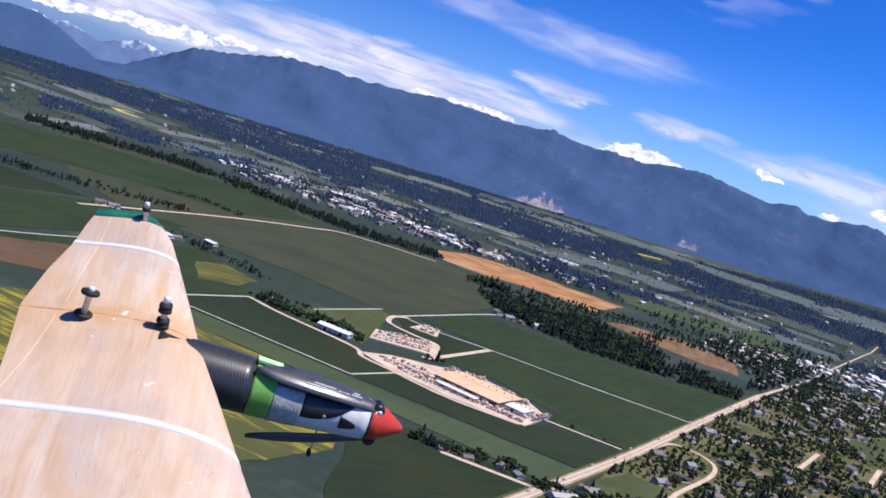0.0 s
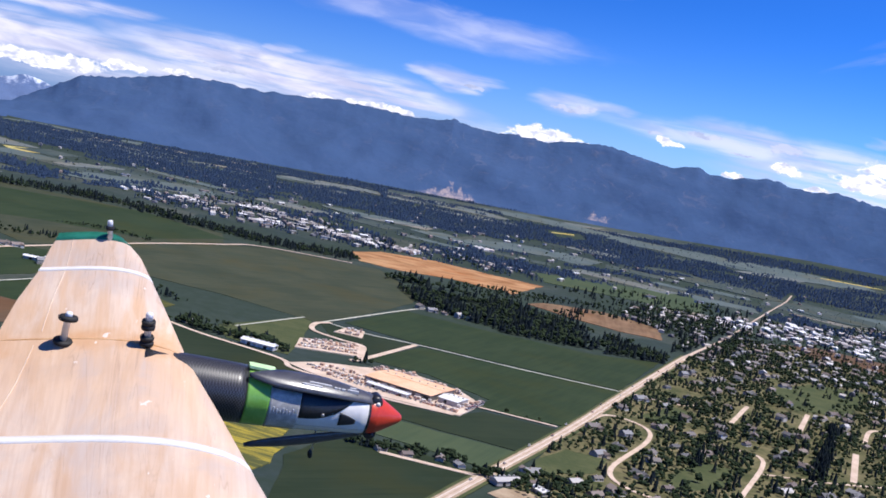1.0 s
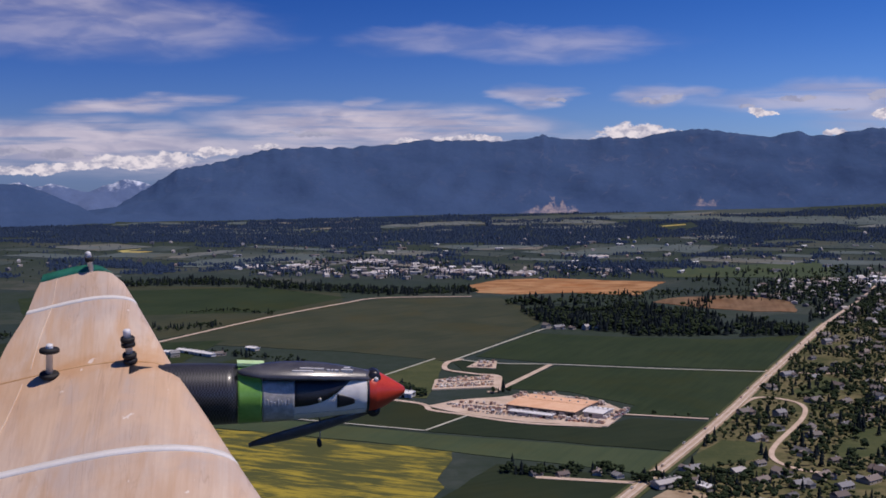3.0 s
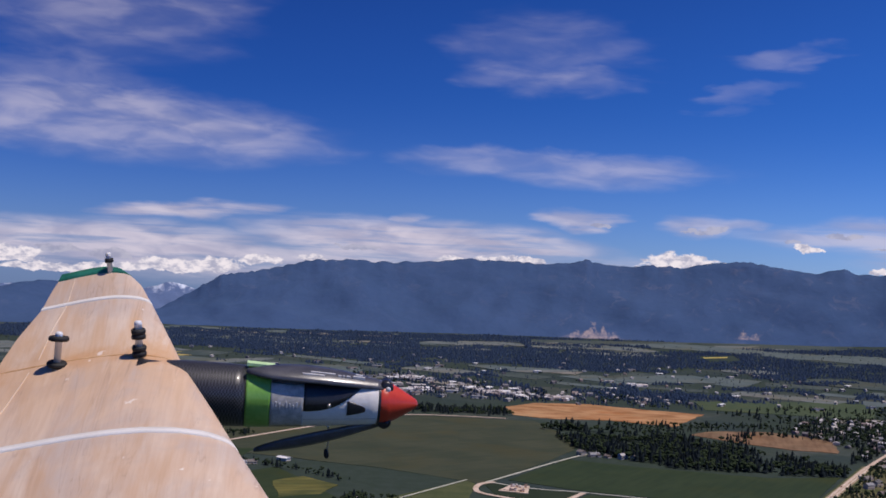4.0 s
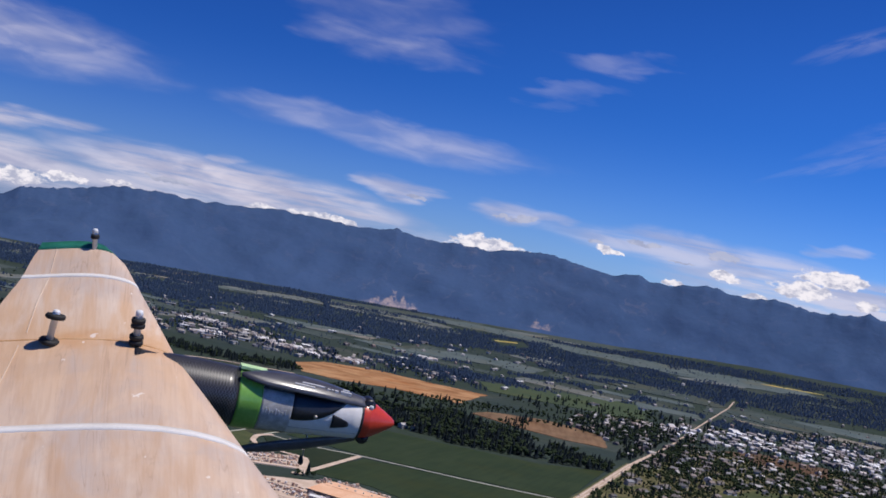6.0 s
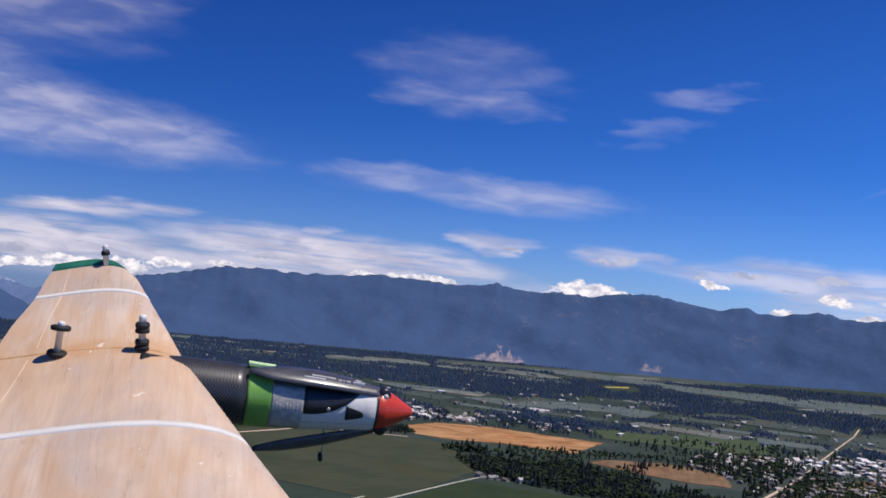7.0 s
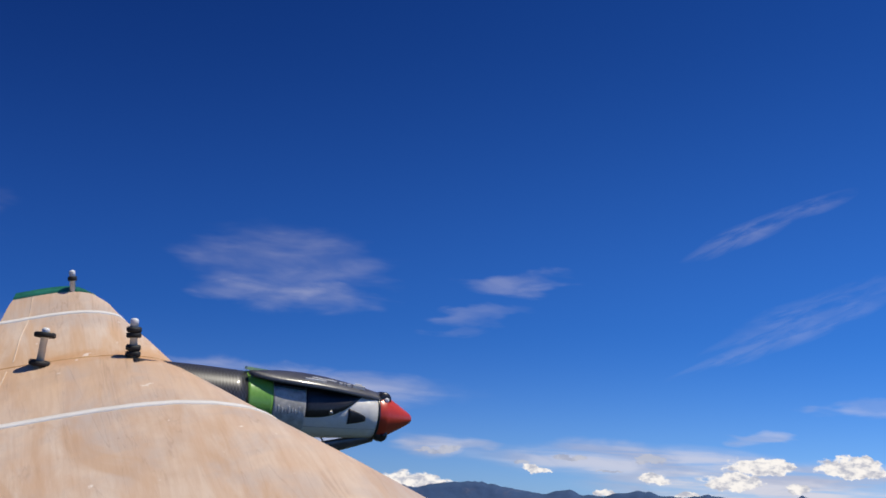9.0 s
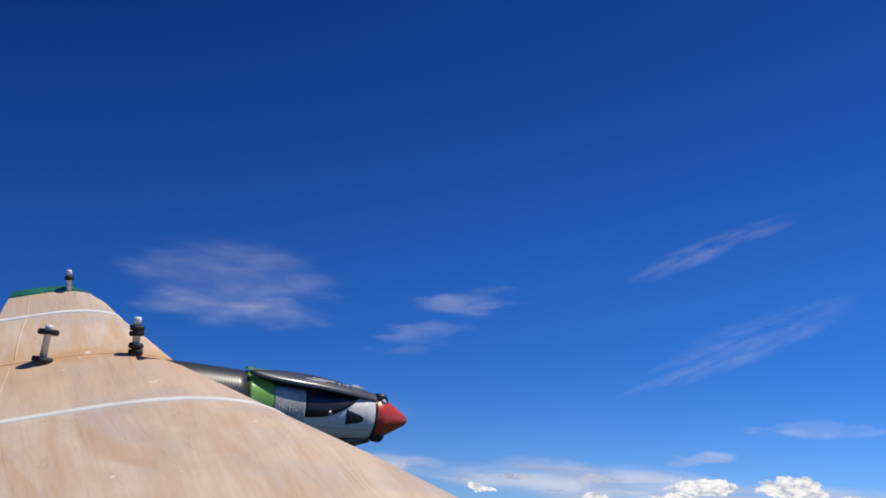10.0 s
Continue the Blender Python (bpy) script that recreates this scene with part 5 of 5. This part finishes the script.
# middle line of the long forest belt across the valley
BELT = [(-1200, 3500), (-490, 3450), (-290, 3350), (-96, 3268), (124, 3350), (360, 3440), (625, 3495), (894, 3510), (1140, 3425), (1360, 3290), (1572, 3216), (1763, 3175), (2400, 3000)]


def woody(x, y):
    """Solid forest towards the foot of the ranges, with pale clearings in strips; patches of it nearer by."""
    patch = noise.noise((x * 0.0042, y * 0.0042, 3)) + 0.55 * noise.noise((x * 0.011, y * 0.011, 8)) + 0.25 * noise.noise((x * 0.03, y * 0.03, 2))
    if in_strip(x, y):
        return patch > 0.20
    off = y - curve_at(BELT, x)
    if abs(off + 50 * noise.noise((x * 0.006, 2, 1))) < 190:
        return patch > -0.62
    if off > 0:
        return patch > -0.5
    return patch > 0.19


FAR_OPEN = [[(577, 2440), (853, 2530), (1033, 2610), (888, 2277), (569, 2312)], [(-665, 3005), (-554, 3130), (-505, 3031), (-490, 2860), (-640, 2840)], [(862, 3680), (990, 3730), (982, 3560), (860, 3510)],
            [(384, 4093), (1060, 4200), (1500, 4020), (1400, 3880), (909, 3990), (381, 3940)]]


def clear(p):
    return not any(inside(*p, o) for o in FAR_OPEN) and not near_line(*p, HIGHWAY, 14)


blocks = [[(-790, 2850), (-496, 2725), (-440, 2410), (-690, 2510)], [(357, 2717), (615, 2654), (553, 2386), (319, 2437)]]
far = [p for p in scatter(VALLEY, 7.6, 17, 330000, 70000) if woody(*p) and clear(p)]
for i, outline in enumerate(blocks):
    far += scatter(outline, 9, 90 + i, 4000)
far += belt([(-263, 3098), (-84, 2995), (1, 2994)], 40, 8, 191) + belt([(31, 2748), (225, 2863), (314, 2926)], 45, 8, 192) + belt([(386, 2800), (496, 2697), (608, 2523)], 50, 8, 193) + belt([(718, 2765), (957, 2837)], 40, 8, 194) + belt([(-371, 2471), (-292, 2561)], 30, 8, 195)
far += belt([(1236, 2611), (1430, 2520)], 60, 8, 196)
far += belt([(-319, 2960), (-120, 2937), (19, 2763)], 50, 9, 95) + belt([(-479, 2592), (-332, 2608), (-174, 2474)], 50, 9, 96) + belt([(703, 2911), (953, 2995), (1154, 3112)], 70, 9, 97)
far = [p for p in far if not in_plot(*p)]
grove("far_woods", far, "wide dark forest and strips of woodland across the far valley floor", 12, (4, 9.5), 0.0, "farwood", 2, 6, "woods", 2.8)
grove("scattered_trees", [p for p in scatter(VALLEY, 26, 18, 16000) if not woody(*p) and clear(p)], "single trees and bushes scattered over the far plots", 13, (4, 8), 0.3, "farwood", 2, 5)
near_places = [p for p in scatter([(590, 1610), (640, 1720), (900, 2100), (1250, 2500), (800, 2450), (570, 2250), (700, 1960), (640, 1700)], 13, 19, 6000) if noise.noise((p[0] * 0.012, p[1] * 0.012, 4)) > -0.1]
near_places = [p for p in near_places if not near_line(*p, HIGHWAY, 12)] + [p for p in belt([(668, 1690), (835, 1968), (940, 2155)], 44, 10, 151) + belt([(655, 1705), (760, 1880)], 40, 10, 152) if not near_line(*p, HIGHWAY, 9.5)]
grove("roadside_trees", near_places, "mixed trees beside the highway towards the shops", 14, (7, 14), 0.4)


# ---- the motor glider that carries the camera ----
glider = tagged(new("model_glider"), "electric model glider in flight, wooden wing, red spinner, folded propeller", "model aircraft")
glider.matrix_world = pose(0, 0, EYE, 90 + 8.5, 0, -8.0) @ pose(0, 0, 0, 0, 0, 7.0) @ pose(0, 0, 0, -90)

# stations along the span, depth squeezed to fit the camera's view: depth, leading edge x, leading edge z, trailing edge
# x, trailing edge z
STATIONS = [(0.62, 0.155, -0.336, -0.345, -0.326), (0.8739, 0.030, -0.2797, -0.4142, -0.2709), (1.0488, -0.098, -0.2205, -0.4545, -0.2126), (1.183, -0.1828, -0.1857, -0.4841, -0.1787), (1.2812, -0.2431, -0.1599, -0.5136, -0.1533),
            (1.3641, -0.2962, -0.1381, -0.5426, -0.1318), (1.3777, -0.3046, -0.1338, -0.5461, -0.1283), (1.4413, -0.3456, -0.1029, -0.5438, -0.0986), (1.4996, -0.3833, -0.0765, -0.5364, -0.0732), (1.5317, -0.4083, -0.0541, -0.5342, -0.0524),
            (1.5494, -0.4305, -0.0412, -0.5303, -0.0404), (1.5553, -0.4407, -0.0363, -0.5297, -0.0357)]
SECTION = ((0, 0), (0.012, 0.020), (0.04, 0.037), (0.1, 0.058), (0.2, 0.074), (0.32, 0.080), (0.45, 0.074), (0.6, 0.058), (0.75, 0.037), (0.9, 0.014), (1, 0.001),
           (0.9, -0.004), (0.6, -0.006), (0.3, -0.012), (0.1, -0.018), (0.03, -0.015))


def station_at(d):
    for a, b in zip(STATIONS, STATIONS[1:]):
        if d <= b[0] or b is STATIONS[-1]:
            t = (d - a[0]) / (b[0] - a[0])
            return [p + (q - p) * t for p, q in zip(a, b)]


def skin(d, u, up, lift=0.0):
    """A point of the wing at depth d: u from the leading to the trailing edge, up in chords above the chord line."""
    _, lx, lz, tx, tz = station_at(d)
    c = lx - tx
    return (lx + (tx - lx) * u, d, lz + (tz - lz) * u + up * c + lift)


def top_of(u):
    for (a, h), (b, k) in zip(SECTION[:10], SECTION[1:11]):
        if u <= b:
            return h + (k - h) * (u - a) / (b - a)
    return 0.0


def wing_panel(name, d0, d1, n, label):
    ds = sorted({d0 + (d1 - d0) * i / n for i in range(n + 1)})
    verts, faces, k = [], [], len(SECTION)
    for i, d in enumerate(ds):
        verts += [skin(d, u, h) for u, h in SECTION]
        if i:
            faces += [((i - 1) * k + j, (i - 1) * k + (j + 1) % k, i * k + (j + 1) % k, i * k + j) for j in range(k)]
    faces += [tuple(range(k)), tuple(reversed(range((n) * k, (n + 1) * k)))]
    ob = raw(name, verts, faces, "wood", glider, label, True)
    bm = bmesh.new()
    bm.from_mesh(ob.data)
    bmesh.ops.recalc_face_normals(bm, faces=bm.faces)
    bm.to_mesh(ob.data)
    bm.free()
    ob.data.set_sharp_from_angle(angle=radians(45))
    return ob


def band(name, d0, d1, mat, label, u0=0.0, u1=1.0, lift=0.0012, n=24, parent=None, slant=0.0):
    """A tape laid over the upper skin, between two depths."""
    verts, faces = [], []
    for i in range(n + 1):
        u = u0 + (u1 - u0) * (i / n) ** 1.6
        for d in (d0, d1):
            p = skin(d + slant * u, u, top_of(u), lift)
            verts += [p, (p[0], p[1], p[2] - lift - 0.0006)]
        if i:
            a, b = 4 * (i - 1), 4 * i
            faces += [(a, b, b + 2, a + 2), (a + 1, b + 1, b, a), (a + 2, b + 2, b + 3, a + 3)]
    return raw(name, verts, faces, mat, parent or glider, label, True)


wing_panel("wing_panel", 0.62, 1.3701, 30, "pale wood-veneered wing half with amber grain")
wing_panel("wing_panel", 1.3712, 1.5552, 30, "pale wood-veneered wing half rising towards its tip")
band("joint_tape", 1.1764, 1.1875, "tape", "white tape over a wing joint", slant=0.0)
band("joint_tape", 1.4973, 1.5027, "tape", "white tape over a wing joint")
band("tip_tape", 1.5459, 1.556, "teal", "dark green tape round the wing tip")
band("root_seam", 1.3691, 1.3712, "glue", "amber glue line at the wing's middle", 0.0, 1.0, 0.0008)


def spanwise(d0, d1, u, width, mat, label, name="hinge_line", swing=0.0):
    verts, faces, n = [], [], 20
    for i in range(n + 1):
        d = d0 + (d1 - d0) * i / n
        for w in (-width / 2 + swing * (1 - i / n), width / 2 + swing * (1 - i / n)):
            p = skin(d, u + w, top_of(u + w), 0.0010)
            verts += [p, (p[0], p[1], p[2] - 0.0016)]
        if i:
            a, b = 4 * (i - 1), 4 * i
            faces += [(a, b, b + 2, a + 2), (a + 1, b + 1, b, a), (a + 2, b + 2, b + 3, a + 3)]
    raw(name, verts, faces, mat, glider, label)


spanwise(1.1938, 1.3573, 0.80, 0.0022, "seam", "pale hinge line of the flap", swing=0.19)
spanwise(1.3845, 1.5455, 0.765, 0.0035, "seam", "pale hinge line of the flap")


def turned(name, profile, mat, parent, label="", m=None, seg=28):
    """A body of revolution round local z out of (radius, height) pairs."""
    verts, faces = [], []
    for r, z in profile:
        verts += [(r * math.cos(2 * math.pi * i / seg), r * math.sin(2 * math.pi * i / seg), z) for i in range(seg)]
    for k in range(len(profile) - 1):
        faces += [(k * seg + i, k * seg + (i + 1) % seg, (k + 1) * seg + (i + 1) % seg, (k + 1) * seg + i) for i in range(seg)]
    faces += [tuple(reversed(range(seg))), tuple(range((len(profile) - 1) * seg, len(profile) * seg))]
    ob = raw(name, verts, faces, mat, parent, label, True)
    if m:
        ob.matrix_basis = m
    return ob


def washer(parent, z, r, h, m, label="black rubber washer"):
    turned("washer", [(r * 0.5, z - h / 2), (r * 0.9, z - h / 2), (r, z - h / 4), (r, z + h / 4), (r * 0.9, z + h / 2), (r * 0.5, z + h / 2)], "rubber", parent, label, m)


def bolt(d, u, rings, height, lean, r=0.0042, ring=0.0112, thick=0.0058):
    """A white nylon wing bolt that stands proud of the skin, with rubber washers on it."""
    p = skin(d, u, top_of(u))
    m = pose(*p, 2, lean, 0)
    b = turned("wing_bolt", [(r, -0.004), (r, height - 0.004), (r * 1.05, height - 0.004), (r * 1.05, height + 0.003), (r * 0.85, height + 0.005), (r * 0.2, height + 0.0055)], "nylon", glider, "white nylon wing bolt", m)
    for z, tilt in rings:
        washer(b, 0, ring, thick, pose(0, 0, z, tilt, tilt * 0.6, 0))
    return b


bolt(1.3596, 0.655, [(0.0035, 0), (0.0355, -8)], 0.0385, 13, 0.0042, 0.0120)
bolt(1.3664, 0.225, [(0.0035, 0), (0.0105, 4), (0.0245, -4), (0.031, 3)], 0.0385, 5, 0.0044, 0.0086)
bolt(1.5482, 0.27, [(0.0155, 0)], 0.021, 0, 0.0036, 0.0058)

# fuselage: its axis runs from under the wing to the nose
NOSE_A, NOSE_B = Vector((-0.300, 1.372, -0.166)), Vector((-0.0815, 1.428, -0.204))
AXIS = (NOSE_B - NOSE_A).normalized()
turn = AXIS.to_track_quat("Z", "Y").to_matrix().to_4x4()
BODY = Matrix.Translation(NOSE_A) @ turn
LONG = (NOSE_B - NOSE_A).length


def girth(s):
    """Radius of the fuselage s metres along its axis."""
    t = max(0.0, min(1.0, s / LONG))
    return 0.0385 - 0.0120 * t ** 1.7


def tube(name, s0, s1, mat, label, extra=0.0, n=10):
    return turned(name, [(girth(s0 + (s1 - s0) * i / n) + extra, s0 + (s1 - s0) * i / n) for i in range(n + 1)], mat, glider, label, BODY.copy(), 36)


def wrap(name, s0, s1, mat, label, low, high, extra=0.0008, n=14, parent=None):
    """A patch on the fuselage's skin; low and high give its angles (degrees, 0 towards the camera, 90 on top) at a share of its length."""
    verts, faces = [], []
    for i in range(n + 1):
        f = i / n
        s = s0 + (s1 - s0) * f
        a0, a1 = low(f), high(f)
        for j in range(9):
            a = radians(a0 + (a1 - a0) * j / 8)
            q = NOSE_A + AXIS * s + (girth(s) + extra) * (TOWARD * math.cos(a) + UPWARD * math.sin(a))
            verts.append(q[:])
        if i:
            faces += [((i - 1) * 9 + j, i * 9 + j, i * 9 + j + 1, (i - 1) * 9 + j + 1) for j in range(8)]
    ob = raw(name, verts, faces, mat, parent or glider, label, True)
    thick = ob.modifiers.new("thickness", "SOLIDIFY")
    thick.thickness = extra * 0.9
    return ob


UPWARD = (Vector((0, 0, 1)) - AXIS * AXIS.z).normalized()
TOWARD = UPWARD.cross(AXIS).normalized()
if TOWARD.y > 0:
    TOWARD = -TOWARD
tube("pod", -0.06, LONG * 0.30, "carbon", "black woven carbon fuselage")
tube("paint_band", LONG * 0.302, LONG * 0.43, "lime", "lime green painted band", 0.0006)
nose = tube("nose_cowl", LONG * 0.431, LONG, "silver", "silver-grey painted nose", 0.0004)
wrap("film_patch", LONG * 0.432, LONG * 0.60, "grey", "scuffed grey film with a worn pattern", lambda f: -62, lambda f: 40, 0.0012)
for i in range(7):
    wrap("print_bar", LONG * (0.455 + 0.018 * i), LONG * (0.463 + 0.018 * i), "mark", "", lambda f: -7 - 3 * (i % 2), lambda f: 5 - 3 * (i % 3), 0.00145, 3)
wrap("canopy", LONG * 0.602, LONG * 0.93, "black", "black carbon canopy with a curved edge", lambda f: -13 + 72 * f ** 2.6, lambda f: 110, 0.0014)
# shade under the upper blade, painted as a black patch over the film
wrap("canopy_rear", LONG * 0.432, LONG * 0.601, "black", "black patch painted as the blade shadow on the film", lambda f: 41, lambda f: 112, 0.0013)
wrap("cooling_inlet", LONG * 0.83, LONG * 0.925, "black", "black arrow-shaped air inlet", lambda f: -12 - 10 * (1 - f) ** 0.7, lambda f: -3 + 15 * (1 - f) ** 0.7, 0.0016, 6)
turned("latch_pin", [(0.0025, 0), (0.0025, 0.002), (0.0012, 0.003)], "brass", glider, "small steel latch pin",
       Matrix.Translation(NOSE_A + AXIS * LONG * 0.735 + TOWARD * girth(LONG * 0.735)) @ TOWARD.to_track_quat("Z", "Y").to_matrix().to_4x4(), 12)

HUB = Matrix.Translation(NOSE_B) @ turn
spinner = turned("spinner", [(0.0264, 0.0005), (0.0268, 0.002), (0.0266, 0.010), (0.0256, 0.012), (0.0200, 0.0225), (0.0136, 0.0335), (0.0064, 0.0452), (0.0036, 0.0480), (0.0004, 0.0490)], "red", glider, "red cone spinner", HUB)
turned("nose_ring", [(0.0262, -0.002), (0.0275, -0.001), (0.0275, 0.0015), (0.0262, 0.002)], "black", glider, "dark ring behind the spinner", HUB)


def blade(root, tip, out, width, label, bow=0.010):
    """A folded propeller blade: narrow at its root, widest past the middle, rounded tip, gently arched."""
    line = tip - root
    side = line.cross(out).normalized()
    verts, faces, n, k = [], [], 22, 7
    for i in range(n + 1):
        t = i / n
        w = width * (0.34 + 0.66 * math.sin(math.pi * min(t * 0.72 + 0.12, 1)) ** 1.2) * (1 if t < 0.72 else math.sqrt(max(1 - ((t - 0.72) / 0.28) ** 2, 0.01)))
        arch = out * (bow * math.sin(math.pi * t))
        for j in range(k):
            u = j / (k - 1) - 0.5
            verts.append((root + line * t + arch + side * (u * w) + out * (0.004 * (1 - 4 * u * u)))[:])
        if i:
            faces += [((i - 1) * k + j, i * k + j, i * k + j + 1, (i - 1) * k + j + 1) for j in range(k - 1)]
    ob = raw("propeller_blade", verts, faces, "blade", glider, label, True)
    thick = ob.modifiers.new("thickness", "SOLIDIFY")
    thick.thickness, thick.offset = 0.0022, 0
    return ob


hub_top = NOSE_B + AXIS * 0.004 + UPWARD * 0.022 + TOWARD * 0.009
upper = blade(hub_top, NOSE_A + AXIS * LONG * 0.30 + UPWARD * 0.034 + TOWARD * 0.024, (UPWARD + TOWARD * 0.45).normalized(), 0.034, "glossy black folded propeller blade with worn print", 0.006)
lower = blade(NOSE_B + AXIS * 0.002 - UPWARD * 0.026, NOSE_A + AXIS * LONG * 0.36 - UPWARD * 0.064 + TOWARD * 0.006, (-UPWARD * 0.45 + TOWARD).normalized(), 0.0175, "black folded propeller blade below the fuselage", 0.003)
for s0, s1, r in ((0.40, 0.56, 0.0125), (0.46, 0.64, 0.0075), (0.66, 0.685, 0.0095), (0.695, 0.71, 0.0095), (0.72, 0.75, 0.0095), (0.77, 0.86, 0.0085), (0.79, 0.84, 0.0045)):
    bm = bmesh.new()
    a = hub_top + (NOSE_A + AXIS * LONG * 0.30 + UPWARD * 0.034 + TOWARD * 0.024 - hub_top) * (1 - s0)
    b = hub_top + (NOSE_A + AXIS * LONG * 0.30 + UPWARD * 0.034 + TOWARD * 0.024 - hub_top) * (1 - s1)
    lift = (UPWARD + TOWARD * 0.45).normalized() * 0.0118 + (TOWARD - UPWARD * 0.45).normalized() * (r - 0.007)
    quad = [a + lift, b + lift, b + lift + TOWARD * 0.0013 - UPWARD * 0.0008, a + lift + TOWARD * 0.0013 - UPWARD * 0.0008]
    low = [bm.verts.new((q - UPWARD * 0.004)[:]) for q in quad]
    tops = [bm.verts.new(q[:]) for q in quad]
    bm.faces.new(tops)
    for i in range(4):
        bm.faces.new((low[i], low[(i + 1) % 4], tops[(i + 1) % 4], tops[i]))
    part("print_bar", bm, "mark", upper)
for up in (1, -1):
    turned("blade_yoke", [(0.006, -0.011), (0.0085, -0.009), (0.0085, 0.009), (0.006, 0.011)], "black", spinner, "black blade yoke",
           Matrix.Translation((0, 0, 0)) @ HUB.inverted() @ Matrix.Translation(NOSE_B + AXIS * 0.008 + UPWARD * up * 0.021 + TOWARD * 0.006) @ TOWARD.to_track_quat("Z", "Y").to_matrix().to_4x4(), 16)
    turned("yoke_screw", [(0.003, 0), (0.003, 0.0025), (0.002, 0.0034)], "nylon" if up == 1 else "black", spinner, "bright screw head",
           HUB.inverted() @ Matrix.Translation(NOSE_B + AXIS * 0.010 + UPWARD * up * 0.020 + TOWARD * 0.0165) @ (TOWARD if up == 1 else -UPWARD).to_track_quat("Z", "Y").to_matrix().to_4x4(), 14)
bm = bmesh.new()
for v in box(bm, -0.0075, 0.0075, -0.0165, 0.0165, -0.0018, 0.0018):
    v.co = NOSE_A + AXIS * (LONG * 0.37 + v.co.y) + UPWARD * (girth(LONG * 0.37) + 0.0035 + v.co.z - 0.05 * v.co.y) + TOWARD * (v.co.x + 0.004)
part("tape_patch", bm, "mint", glider, "scrap of pale mint tape on the spine")
for up in (-34, -61):
    wrap("panel_seam", LONG * 0.602, LONG * 0.985, "grey", "", lambda f: up - 0.6, lambda f: up + 0.6, 0.0007, 8)
# small wire guard hanging under the nose
wire = bpy.data.curves.new("wire_hook", "CURVE")
wire.dimensions, wire.bevel_depth = "3D", 0.0011
sp = wire.splines.new("POLY")
foot = NOSE_A + AXIS * LONG * 0.74 - UPWARD * girth(LONG * 0.74)
pts = [foot + UPWARD * 0.002 - AXIS * 0.004, foot - UPWARD * 0.003 + AXIS * 0.001, foot - UPWARD * 0.016 + AXIS * 0.002, foot - UPWARD * 0.034 + AXIS * 0.0015]
sp.points.add(len(pts) - 1)
for q, v in zip(sp.points, pts):
    q.co = (*v, 1)
hook = new("wire_hook", wire)
hook.data.materials.append(M["brass"])
hook.parent = glider
tagged(hook, "thin wire hook under the nose")
turned("hook_weight", [(0.0012, -0.002), (0.0030, 0.0), (0.0032, 0.005), (0.0022, 0.009), (0.0012, 0.010)], "rubber", hook, "small dark weight on the wire's end", Matrix.Translation(pts[-1] - UPWARD * 0.006), 14)
